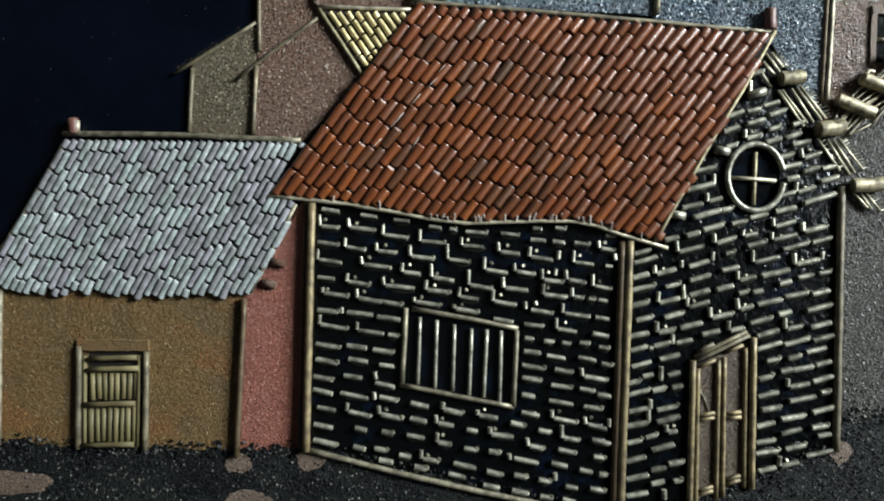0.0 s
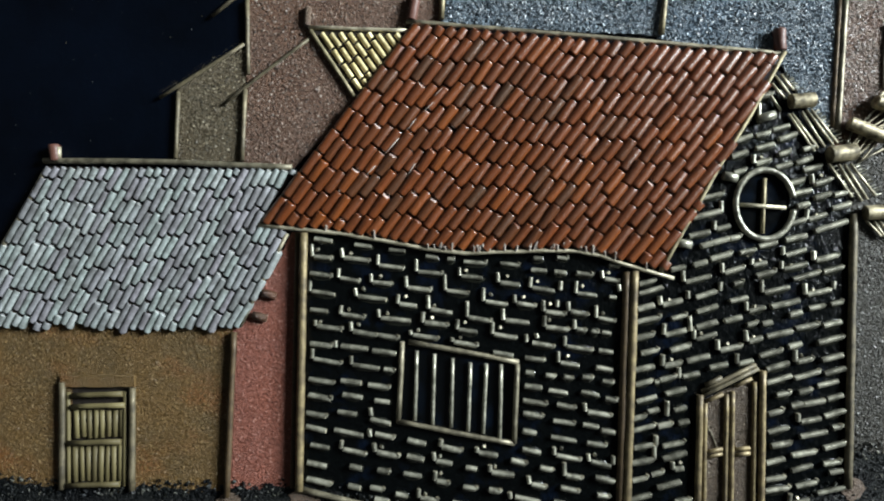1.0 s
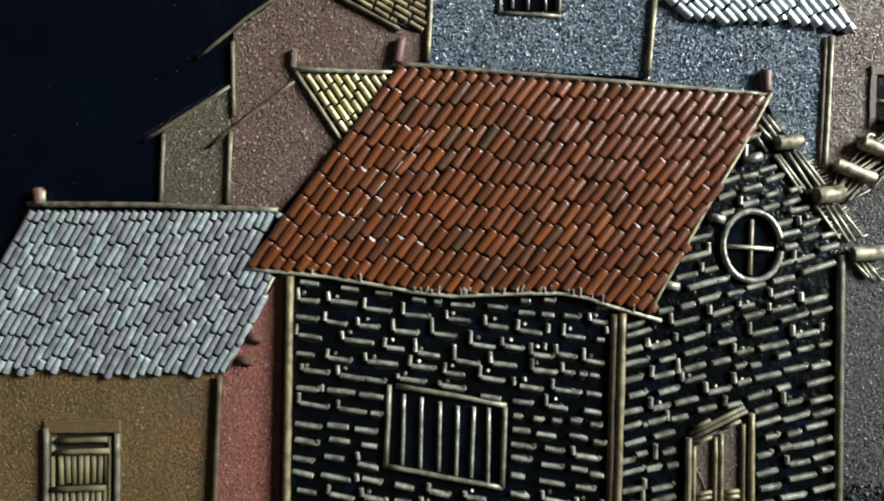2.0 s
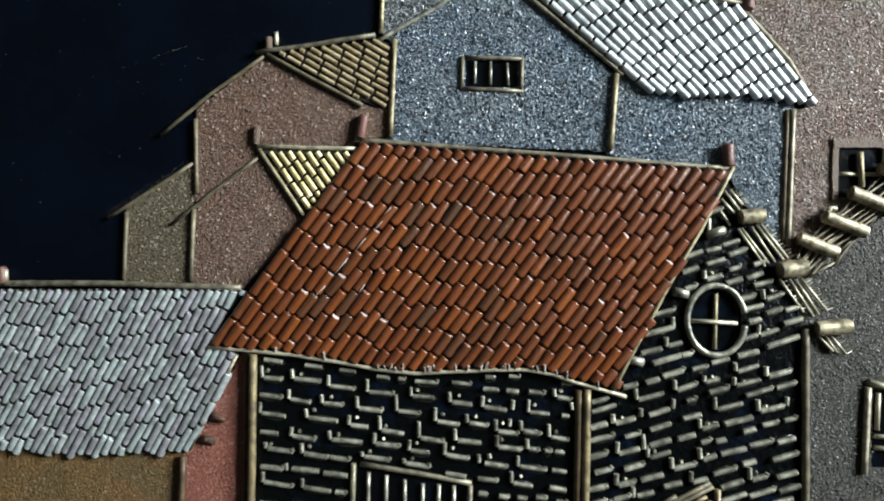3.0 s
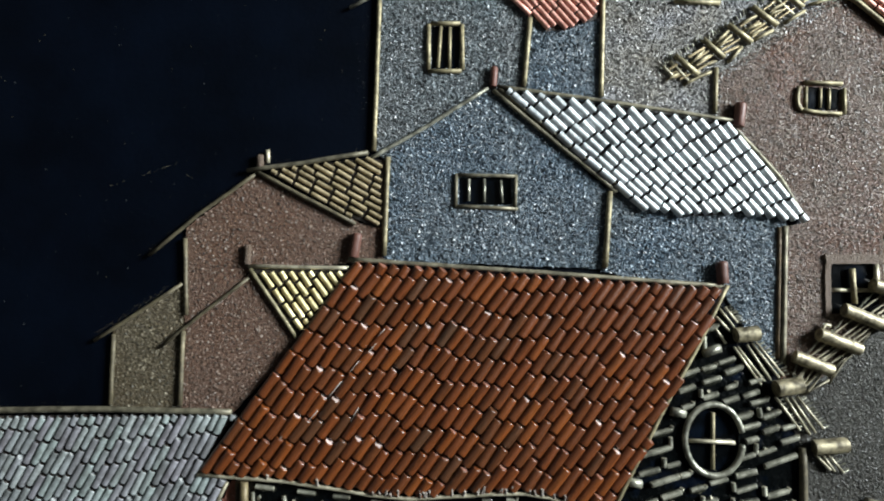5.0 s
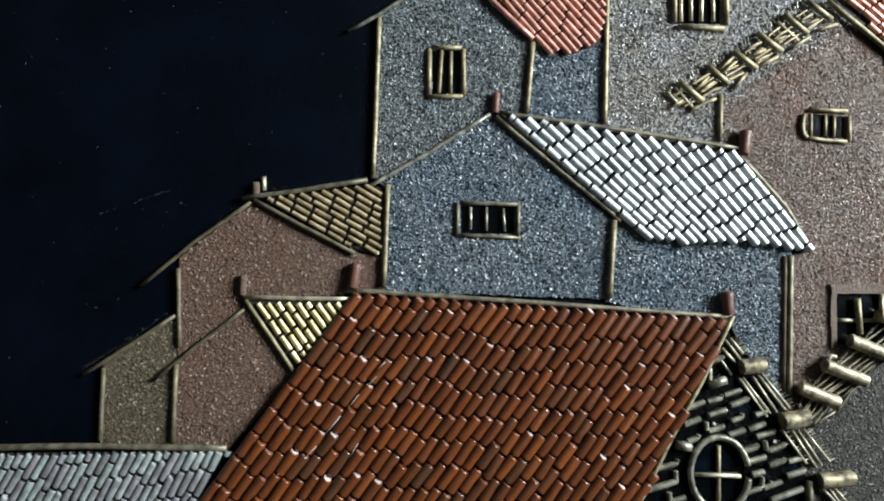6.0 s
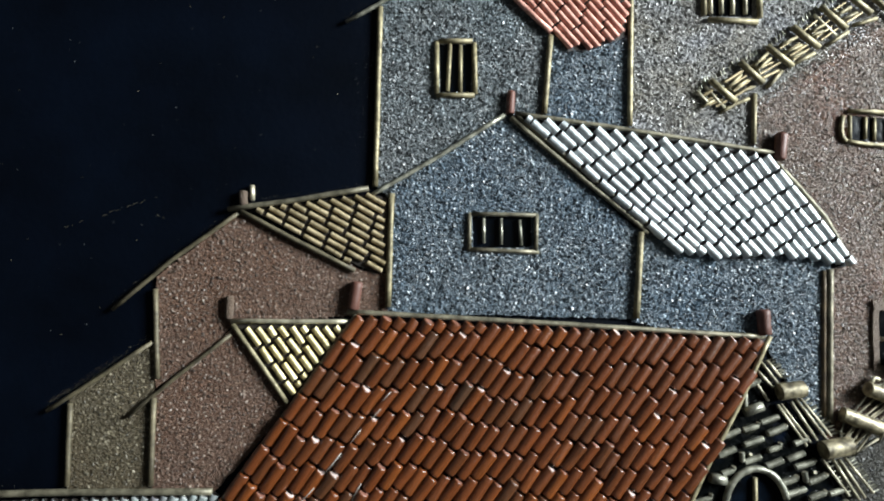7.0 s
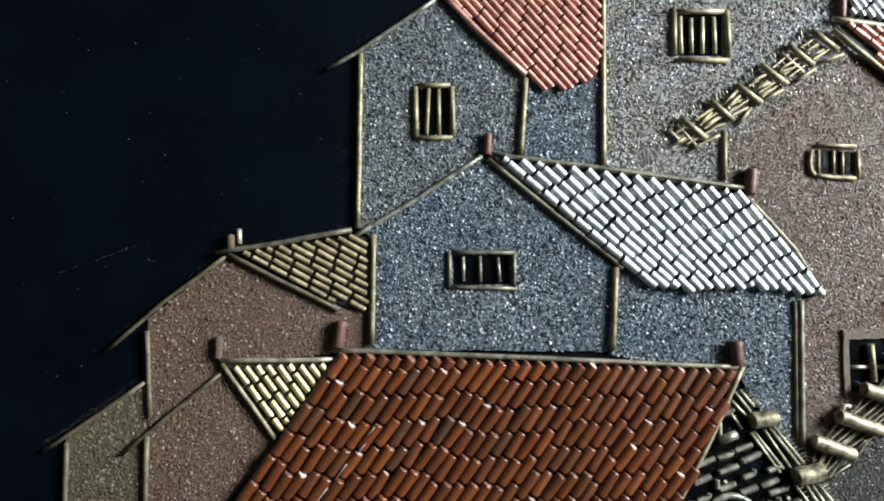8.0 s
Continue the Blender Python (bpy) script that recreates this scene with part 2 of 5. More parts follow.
def thing(name, u, v, label, category, group=""):
    ob = new(name)
    ob.location = at(u, v)
    ob.empty_display_size = 0.01
    return tagged(ob, label, category, group)


def base_of(ob):
    while ob.parent:
        ob = ob.parent
    return ob.location.copy()


def part(name, bm, mats, parent, label="", kind=""):
    """One mesh object under a thing or a part; the bmesh is in world metres."""
    me = bpy.data.meshes.new(name)
    if parent is not None:
        bmesh.ops.translate(bm, verts=bm.verts, vec=-base_of(parent))
    bm.to_mesh(me)
    bm.free()
    for m in mats if isinstance(mats, (list, tuple)) else (mats,):
        me.materials.append(m)
    ob = new(name, me)
    ob.parent = parent
    return tagged(ob, label, kind=kind)


def tube_mesh(name, mats, sides=10, wobble=0.0, seed=0, slant=0.0, blunt=False):
    """Unit tube along z, from -0.5 to 0.5, with slightly rounded rims (blunt: a rounded lower end); the upper cap takes the second material."""
    r2 = random.Random(seed)
    me = bpy.data.meshes.new(name)
    rings = [(-0.5, 0.55), (-0.485, 0.8), (-0.455, 0.96), (-0.42, 1.0), (-0.4, 1.0), (0.455, 1.0), (0.475, 0.98), (0.5, 0.7)] if blunt else [(-0.5, 0.92), (-0.485, 1.0), (-0.465, 1.0), (0.465, 1.0), (0.485, 1.0), (0.5, 0.92)]
    vs, fs = [], []
    ends = [(r2.uniform(-1, 1) * wobble, r2.uniform(-1, 1) * wobble) for _ in range(2)]
    for k, (z, s) in enumerate(rings):
        lean = lerp(ends[0], ends[1], z + 0.5)
        for i in range(sides):
            a = 2 * math.pi * i / sides
            cut = 0.03 * lean[0] / max(wobble, 1e-6) * math.cos(a) if wobble else 0
            if z > 0:
                cut -= slant * (1 + math.cos(a)) / 2
            vs.append((math.cos(a) * s + lean[0], math.sin(a) * s + lean[1], z + cut))
    for k in range(len(rings) - 1):
        for i in range(sides):
            j = (i + 1) % sides
            fs.append((k * sides + i, k * sides + j, (k + 1) * sides + j, (k + 1) * sides + i))
    top = (len(rings) - 1) * sides
    fs.append(tuple(reversed(range(sides))))
    fs.append(tuple(range(top, top + sides)))
    me.from_pydata(vs, [], fs)
    for m in mats:
        me.materials.append(m)
    for p in me.polygons:
        p.use_smooth = p.index < len(fs) - 2
        p.material_index = 0 if len(mats) == 1 or p.index < (len(rings) - 1) * sides + 1 else 1
    me.update()
    return me


def stick_matrix(a, b, r, twist=0.0):
    d = b - a
    rot = d.to_track_quat("Z", "Y").to_matrix().to_4x4() @ Matrix.Rotation(twist, 4, "Z")
    return Matrix.Translation((a + b) / 2) @ rot @ Matrix.Diagonal((r, r, d.length, 1))


def stick(name, me, a, b, r, parent, label="", outward=False):
    """A short piece of wire or tube between two places, sharing the mesh me; outward: a slanted upper end is cut away from the board."""
    twist = rng.uniform(0, 6.28)
    if outward:
        w = (b - a).to_track_quat("Z", "Y").inverted() @ Vector((0, -1, 0))
        twist = math.atan2(w.y, w.x) + rng.uniform(-0.6, 0.6)
    ob = new(name, me)
    ob.parent = parent
    ob.matrix_local = Matrix.Translation(-base_of(parent)) @ stick_matrix(a, b, r, twist)
    return tagged(ob, label)


def rod(name, pts, r, mat, parent, d=None, label="", base=0.0, sides=10, waver=0.12):
    """A wire laid along a line of (u, v), resting on a ground base mm proud of the board, slightly uneven as if bent by hand."""
    d = base + r * 0.9 if d is None else d
    way = []
    for (u0, v0), (u1, v1) in zip(pts, pts[1:]):
        n = max(2, int(math.hypot(u1 - u0, v1 - v0) / 6))
        way += [(u0 + (u1 - u0) * k / n, v0 + (v1 - v0) * k / n) for k in range(n)]
    way.append(pts[-1])
    closed = math.hypot(pts[0][0] - pts[-1][0], pts[0][1] - pts[-1][1]) < 0.01
    ph = rng.uniform(0, 100)
    ctr = [at(u + waver * noise.noise((k * 0.7, ph, 0)), v + waver * noise.noise((k * 0.7, ph, 9)), d) for k, (u, v) in enumerate(way)]
    bm = bmesh.new()
    rings = []
    for k, c in enumerate(ctr):
        t = (ctr[min(k + 1, len(ctr) - 1)] - ctr[max(k - 1, 0)]).normalized()
        side = t.cross(Vector((0, -1, 0))).normalized()
        up = side.cross(t)
        rr = r / 1000 * (1 + 0.13 * noise.noise((k * 1.3, ph, 4)))
        rings.append([bm.verts.new(c + rr * (math.cos(2 * math.pi * i / sides) * side + math.sin(2 * math.pi * i / sides) * up)) for i in range(sides)])
    for A, B in zip(rings, rings[1:]):
        for i in range(sides):
            f = bm.faces.new((A[i], A[(i + 1) % sides], B[(i + 1) % sides], B[i]))
            f.smooth = True
    if not closed:
        bm.faces.new(list(reversed(rings[0])))
        bm.faces.new(rings[-1])
    bmesh.ops.recalc_face_normals(bm, faces=bm.faces)
    return part(name, bm, mat, parent, label)


def slab(name, poly, d0, d1, mats, parent, holes=(), label="", rough=0.0):
    """A flat sheet with thickness, cut to an outline, with openings right through it."""
    from mathutils.geometry import tessellate_polygon
    loops = [list(poly)] + [list(h) for h in holes]
    if rough:
        torn = []
        for (u0, v0), (u1, v1) in zip(loops[0], loops[0][1:] + loops[0][:1]):
            n = max(1, int(math.hypot(u1 - u0, v1 - v0) / 2.5))
            for k in range(n):
                torn.append((u0 + (u1 - u0) * k / n + rng.uniform(-rough, rough), v0 + (v1 - v0) * k / n + rng.uniform(-rough, rough)))
        loops[0] = torn
    flat = [p for lp in loops for p in lp]
    tris = tessellate_polygon([[Vector((u, v, 0)) for u, v in lp] for lp in loops])
    bm = bmesh.new()
    front = [bm.verts.new(at(u, v, d1)) for u, v in flat]
    back = [bm.verts.new(at(u, v, d0)) for u, v in flat]
    for t in tris:
        try:
            bm.faces.new([front[i] for i in t])
            bm.faces.new([back[i] for i in reversed(t)])
        except ValueError:
            pass
    k = 0
    for lp in loops:
        n = len(lp)
        for i in range(n):
            a, b = k + i, k + (i + 1) % n
            bm.faces.new((front[a], back[a], back[b], front[b]))
        k += n
    bmesh.ops.recalc_face_normals(bm, faces=bm.faces)
    return part(name, bm, mats, parent, label)


GRAIN_V = np.array([(1, 0, 0), (-1, 0, 0), (0, 1, 0), (0, -1, 0), (0, 0, 1), (0, 0, -1)], float)
GRAIN_F = np.array([(0, 2, 4), (2, 1, 4), (1, 3, 4), (3, 0, 4), (2, 0, 5), (1, 2, 5), (3, 1, 5), (0, 3, 5)])
gen = np.random.default_rng(5)


def grains(poly, d, mat, parent, holes=(), pitch=0.62, size=(0.26, 0.6), name="sand_layer", sunk=0.0, flat=1.0):
    """Loose glued grains over an outline: many small uneven crystals in one mesh."""
    poly = list(poly)
    us, vs = [p[0] for p in poly], [p[1] for p in poly]
    u, v = np.meshgrid(np.arange(min(us), max(us), pitch), np.arange(min(vs), max(vs), pitch))
    u, v = u.ravel() + gen.uniform(-0.5, 0.5, u.size) * pitch, v.ravel() + gen.uniform(-0.5, 0.5, u.size) * pitch

    def mask(pl):
        m = np.zeros(u.size, bool)
        for (u0, v0), (u1, v1) in zip(pl, pl[1:] + pl[:1]):
            if v0 != v1:
                m ^= ((v0 > v) != (v1 > v)) & (u < (u1 - u0) * (v - v0) / (v1 - v0) + u0)
        return m
    keep = mask(poly)
    for h in holes:
        keep &= ~mask(list(h))
    u, v = u[keep], v[keep]
    n = u.size
    q = gen.normal(size=(n, 4))
    q /= np.linalg.norm(q, axis=1)[:, None]
    w, x, y, z = q.T
    rot = np.stack([np.stack([1 - 2 * (y * y + z * z), 2 * (x * y - z * w), 2 * (x * z + y * w)], 1),
                    np.stack([2 * (x * y + z * w), 1 - 2 * (x * x + z * z), 2 * (y * z - x * w)], 1),
                    np.stack([2 * (x * z - y * w), 2 * (y * z + x * w), 1 - 2 * (x * x + y * y)], 1)], 1)
    sc = gen.uniform(*size, (n, 1, 1)) * gen.uniform(0.5, 1.5, (n, 1, 3))
    pts = np.einsum("nij,nkj->nki", rot, GRAIN_V[None] * sc)
    pts[:, :, 1] *= flat
    base = base_of(parent)
    ctr = np.stack([u / 1000 - base.x, np.full(n, BY - (d - sunk) / 1000) - base.y - gen.uniform(-0.0001, 0.00018, n), Z0 + v / 1000 - base.z], 1)
    co = (pts / 1000 + ctr[:, None]).reshape(-1, 3)
    faces = (GRAIN_F[None] + 6 * np.arange(n)[:, None, None]).reshape(-1, 3)
    me = bpy.data.meshes.new(name)
    me.from_pydata(co.tolist(), [], faces.tolist())
    me.materials.append(mat)
    ob = new(name, me)
    ob.parent = parent
    return tagged(ob, kind="stuff")


def sand_wall(name, poly, d, key, parent, holes=(), label="", d0=0.0, rough=0.25, dense=0.82):
    poly = list(poly)
    w = slab(name, poly, d0, d, SANDS[key][0], parent, holes, label, rough)
    coarse = key in ("blue", "grey", "dove", "soil")
    grains(poly, d, SANDS[key][1], w, holes, dense if coarse else 0.8, (0.26, 0.58) if coarse else (0.18, 0.42), sunk=0.0 if coarse else 0.05, flat=1.0 if coarse else 0.45)
    if key in PALE_GRIT:
        grains(poly, d, PALE_GRIT[key], w, holes, 1.15, (0.26, 0.6), "grit", flat=0.3 if key in ("ochre", "pink") else 0.55)
    return w


def along(line, t):
    """The place at a share t of the length of a line of points."""
    ls = [math.hypot(b[0] - a[0], b[1] - a[1]) for a, b in zip(line, line[1:])]
    want = t * sum(ls)
    for (a, b), l in zip(zip(line, line[1:]), ls):
        if want <= l:
            return lerp(a, b, want / l)
        want -= l
    return line[-1]


def laid_lengths(lo, hi, row, length):
    """Where the tubes of one column begin and end, with no scraps at the ridge or the eave."""
    joints, at_s = [], lo - row
    while at_s < hi:
        at_s += length * rng.uniform(0.92, 1.08)
        if lo + length * 0.3 < at_s < hi - length * 0.35:
            joints.append(at_s)
    return list(zip([lo] + joints, joints + [hi]))


def next_row(row, length, runs):
    """The offset of the next column: mostly in line with the last, now and then half a tube further."""
    return (row + length * (rng.uniform(0.4, 0.6) if rng.random() < runs else rng.uniform(-0.04, 0.07))) % length


def tiles_clip(roof, meshes, poly, heading, pitch, length, r, d, ragged=0.0, gap=0.8, runs=1.0, raised=0.2):
    """Tubes in parallel columns of one heading, clipped to an outline."""
    poly = list(poly)
    h = math.hypot(*heading)
    du, dv = heading[0] / h, heading[1] / h
    nu, nv = -dv, du
    offs = [u * nu + v * nv for u, v in poly]
    o = min(offs) + pitch * 0.5
    row = 0.0
    while o < max(offs):
        cuts = []
        for (u0, v0), (u1, v1) in zip(poly, poly[1:] + poly[:1]):
            a, b = u0 * nu + v0 * nv - o, u1 * nu + v1 * nv - o
            if (a > 0) != (b > 0):
                t = a / (a - b)
                cuts.append((u0 + (u1 - u0) * t) * du + (v0 + (v1 - v0) * t) * dv)
        cuts.sort()
        row = next_row(row, length, runs)
        for lo, hi in zip(cuts[::2], cuts[1::2]):
            hi += rng.uniform(-ragged, ragged)
            for s0, s1 in laid_lengths(lo, hi, row, length):
                if s1 - s0 < max(length * 0.12, r * 0.8):
                    continue
                w = rng.uniform(-0.1, 0.1) * r
                p = (nu * (o + w) + du * s0, nv * (o + w) + dv * s0)
                q = (nu * (o - w) + du * (s1 - gap), nv * (o - w) + dv * (s1 - gap))
                stick("tile", rng.choice(meshes), at(*q, d), at(*p, d + rng.uniform(-0.05, raised) * r), r * rng.uniform(0.95, 1.04) / 1000, roof, outward=True)
        o += pitch


def tiles_fan(roof, meshes, ridge, eave, columns, angles, length, r, d, ragged=0.0, gap=0.8, runs=1.0, raised=0.2):
    """Tubes in columns that hang from the ridge to the eave, turning from the first angle to the second; the first columns are wider apart."""
    row = 0.0
    for c in range(columns):
        t = (c + 0.5) / columns
        t += 0.1 * t * (1 - t)
        a = along(ridge, t)
        turn = radians(angles[0] + (angles[1] - angles[0]) * t)
        du, dv = math.cos(turn), math.sin(turn)
        reach = []
        for (u0, v0), (u1, v1) in zip(eave, eave[1:]):
            x0, x1 = (u0 - a[0]) * dv - (v0 - a[1]) * du, (u1 - a[0]) * dv - (v1 - a[1]) * du
            if x0 * x1 <= 0 and x0 != x1:
                k = x0 / (x0 - x1)
                reach.append((u0 + (u1 - u0) * k - a[0]) * du + (v0 + (v1 - v0) * k - a[1]) * dv)
        if not reach:
            continue
        row = next_row(row, length, runs)
        for s0, s1 in laid_lengths(0.0, min(reach) + rng.uniform(-ragged, ragged), row, length):
            w = rng.uniform(-0.1, 0.1) * r
            p, q = (a[0] + du * s0 - w, a[1] + dv * s0), (a[0] + du * (s1 - gap) + w, a[1] + dv * (s1 - gap))
            stick("tile", rng.choice(meshes), at(*q, d), at(*p, d + rng.uniform(-0.05, raised) * r), r * rng.uniform(0.95, 1.04) / 1000, roof, outward=True)


def variants(name, mats, n=3, wobble=0.05, slant=0.0, blunt=False):
    return [tube_mesh(name, mats, 10, wobble, 11 * k + 3, slant, blunt) for k in range(n)]


TILE_RED = variants("red_tile", (RED, RED), 10, 0.07, 0.03, True) + variants("red_tile", (RED, WORN_END), 9, 0.08, 0.055, True) + variants("red_tile", (RED, BARE_END), 2, 0.07, 0.085, True)
TILE_GREY = variants("silver_tile", (ALU, ALU)) + variants("silver_tile", (ALU, UNDER), 5, 0.07, 0.06)
TILE_DULL = variants("grey_tile", (ALU_DULL, UNDER), 11, 0.09, 0.02, True) + variants("grey_tile", (ALU_DULL, ALU_CUT), 2, 0.06, 0.1, True)
TILE_GOLD = variants("gold_tile", (GOLD, UNDER), 5, 0.1, 0.08)
TILE_BROWN = variants("brown_tile", (TAN, UNDER), 5, 0.1, 0.06)
TILE_COPPER = variants("copper_tile", (COPPER, COPPER))
WIRE = variants("wire", (BRASS_GREY, BRASS_PALE))
STUB = variants("stub", (BRASS_GREY, BRASS_DARK))
WIRE_PALE = variants("pale_wire", (BRASS_PALE, BRASS_PALE))
WIRE_TAN = variants("tan_wire", (TAN, BRASS_DARK))
LOG = variants("log", (BRASS_LOG, BRASS_PALE), 2, 0.06)
ROLL = variants("roll", (BRASS_LOG, BRASS_DARK), 3, 0.08)


def window(house, outline_rods, bars, r, d, hole, label, mat=None, frame_mat=None):
    """A window part: its frame wires and its bars, before a dark recess."""
    mat = mat or BRASS
    us, vs = [p[0] for p in hole], [p[1] for p in hole]
    w = slab("window", [(min(us) - 0.1, min(vs) - 0.1), (max(us) + 0.1, min(vs) - 0.1), (max(us) + 0.1, max(vs) + 0.1), (min(us) - 0.1, max(vs) + 0.1)],
             0.05, 0.3, PANE, house, label=label)
    for line in outline_rods:
        rod("frame", line, r * 1.1, frame_mat or mat, w, d + r * 0.9)
    for line in bars:
        rod("bar", line, r * 0.85, mat, w, d + r * 0.2)
    return w


def post(house, a, b, r, base, mat=None, label=""):
    return rod("post", [a, b], r, mat or BRASS, house, base=base, label=label)


def chimney(house, a, b, r, mat, base, label=""):
    """A stub of tube standing on a roof line, a little swollen, with a rounded, uneven top."""
    bm = bmesh.new()
    A, B = at(*a, base + r * 0.8), at(*b, base + r * 0.8)
    m = stick_matrix(A, B, r / 1000)
    ph = rng.uniform(0, 50)
    rings = []
    for z, f in ((-0.5, 0.9), (-0.46, 1.0), (-0.1, 0.97), (0.25, 1.0), (0.41, 1.02), (0.47, 0.9), (0.5, 0.66)):
        rings.append([bm.verts.new(m @ Vector((f * math.cos(t) * (1 + 0.12 * noise.noise((math.cos(t), math.sin(t), z * 3 + ph))), f * math.sin(t), z))) for t in [2 * math.pi * k / 14 for k in range(14)]])
    for P, Q in zip(rings, rings[1:]):
        for k in range(14):
            bm.faces.new((P[k], P[(k + 1) % 14], Q[(k + 1) % 14], Q[k])).smooth = True
    bm.faces.new(list(reversed(rings[0])))
    bm.faces.new(rings[-1])
    bmesh.ops.recalc_face_normals(bm, faces=bm.faces)
    return part("chimney", bm, mat, house, label)


# ---- the room, closed round the picture ----
def box_bm(x0, x1, y0, y1, z0, z1, bm=None):
    bm = bm or bmesh.new()
    g = bmesh.ops.create_cube(bm, size=1)
    bmesh.ops.scale(bm, vec=(x1 - x0, y1 - y0, z1 - z0), verts=g["verts"])
    bmesh.ops.translate(bm, vec=((x0 + x1) / 2, (y0 + y1) / 2, (z0 + z1) / 2), verts=g["verts"])
    return bm


def structure(name, bm, mat, label):
    return tagged(part(name, bm, mat, None), label, "wall" if name.startswith("wall") else name, kind="structure")


W = 0.15
structure("wall_north", box_bm(ROOM_W - W, ROOM_E + W, ROOM_N, ROOM_N + W, 0, ROOM_H), PLASTER, "plain grey plaster wall behind the picture")
structure("wall_south", box_bm(ROOM_W - W, ROOM_E + W, ROOM_S - W, ROOM_S, 0, ROOM_H), PLASTER, "plain grey plaster wall of the room")
structure("wall_west", box_bm(ROOM_W - W, ROOM_W, ROOM_S, ROOM_N, 0, ROOM_H), PLASTER, "plain grey plaster wall of the room")
e = box_bm(ROOM_E, ROOM_E + W, ROOM_S, WIN_Y0, 0, ROOM_H)
box_bm(ROOM_E, ROOM_E + W, WIN_Y1, ROOM_N, 0, ROOM_H, e)
box_bm(ROOM_E, ROOM_E + W, WIN_Y0, WIN_Y1, 0, WIN_Z0, e)
box_bm(ROOM_E, ROOM_E + W, WIN_Y0, WIN_Y1, WIN_Z1, ROOM_H, e)
structure("wall_east", e, PLASTER, "plain plaster wall with a window opening")
structure("floor", box_bm(ROOM_W - W, ROOM_E + W, ROOM_S - W, ROOM_N + W, -0.1, 0), PLASTER, "plain floor of the room")
structure("ceiling", box_bm(ROOM_W - W, ROOM_E + W, ROOM_S - W, ROOM_N + W, ROOM_H, ROOM_H + 0.1), PLASTER, "plain ceiling of the room")

# ---- the backing panel ----
BU0, BU1, BV0, BV1 = -300, 250, -235, 185
bm = box_bm(BU0 / 1000, BU1 / 1000, BY, ROOM_N, Z0 + BV0 / 1000, Z0 + BV1 / 1000)
bmesh.ops.bevel(bm, geom=list(bm.edges), offset=0.002, segments=2, affect="EDGES")
panel = tagged(part("backing_panel", bm, BOARD, None), "black painted backing panel with dust and faint scratches", "panel")

FLECK = tube_mesh("dust_fleck", (BRASS_DARK,), 5, 0.3, 9)
for k in range(64):
    if k < 26:
        (a, b), f = (((-134.0, 24.0), (-97.0, 36.4)), k / 17) if k < 18 else (((-95.0, 35.6), (-90.4, 32.2)), (k - 18) / 7)
        if rng.random() < 0.55:
            continue
        u, v = lerp(a, b, f + rng.uniform(-0.02, 0.02))
        t = math.atan2(b[1] - a[1], b[0] - a[0]) + rng.uniform(-0.3, 0.3)
        ln, r = rng.uniform(0.4, 1.8), rng.uniform(0.03, 0.07)
        v += rng.uniform(-0.4, 0.4)
    else:
        u, v, t = rng.uniform(-170, -30), rng.uniform(-20, 112), rng.uniform(0, math.pi)
        ln, r = rng.uniform(0.2, 0.7), rng.uniform(0.03, 0.08)
    stick("dust_fleck", FLECK, at(u, v, 0.03), at(u + ln * math.cos(t), v + ln * math.sin(t), 0.05), r / 1000, panel)

# ---- dark soil along the foot of the houses ----
soil = thing("ground_strip", 0, BV0 + 5, "strip of coarse black sand below the houses", "ground")
soil_poly = [(BU0 + 6, BV0 + 5), (BU1 - 6, BV0 + 5), (157.0, -139.0), (140.0, -147.0), (128.0, -147.0), (125.0, -158.0), (94.0, -171.0), (68.0, -182.0), (45.0, -186.0), (15.0, -180.0), (-35.0, -171.0), (-67.0, -164.0), (-92.0, -166.0), (-129.0, -166.0), (-157.0, -167.0), (-176.0, -165.0), (-191.0, -168.0), (BU0 + 6, -150)]
soil_bed = sand_wall("soil_bed", soil_poly, 0.95, "soil", soil, rough=1.1, dense=1.25)
grains([(u, v + 2.6) for u, v in soil_poly[2:-1]] + [(u, v - 3) for u, v in reversed(soil_poly[2:-1])], 1.0, SANDS["soil"][1], soil_bed, (), 1.7, (0.4, 0.9), "loose_soil")


def blob(u, v, ru, rv, n=22):
    """An uneven rounded outline."""
    ph = rng.uniform(0, 50)
    out = []
    for k in range(n):
        a = 2 * math.pi * k / n
        f = 1 + 0.3 * noise.noise((math.cos(a) * 1.5 + ph, math.sin(a) * 1.5, 0))
        out.append((u + ru * f * math.cos(a), v + rv * f * math.sin(a)))
    return out


for c, ru, rv in (((-179.0, -181.0), 17.0, 4.2), ((-89.0, -184.0), 8.0, 3.0)):
    st = thing("stepping_stone", c[0], c[1], "flat beige sand-coated stone lying in the black soil", "stone", "stones in the soil")
    sand_wall("stone_top", blob(c[0], c[1], ru, rv), 1.3, "stone", st, d0=0.85, rough=0.3)
for c, ru, rv in (((-93.0, -171.0), 4.8, 3.8), ((-66.0, -169.0), 5.4, 4.0), ((127.0, -160.0), 4.0, 4.2)):
    s2 = thing("small_stone", c[0], c[1], "small brown sand-coated lump at the foot of a post", "stone", "lumps at the foot of the walls")
    sand_wall("stone_top", blob(c[0], c[1], ru, rv), 1.25, "stone", s2, d0=0.85, rough=0.4)


# ---- tall grey house behind, with a small copper-red roof ----
tower = thing("tall_house", *(15.0, 42.0), "tall grey sanded house with a small copper-red tiled roof", "house")
uwin_hole = [(-4.0, 88.0), (7.0, 88.0), (6.0, 72.0), (-4.0, 72.0)]
sand_wall("wall", [(-23.0, 100.2), (3.6, 118.8), (33.0, 93.0), (30.0, 60.0), (17.0, 60.0), (-20.0, 38.0), (-25.0, 42.0)], 0.7, "grey", tower, [uwin_hole], "blue-grey sanded gable wall")
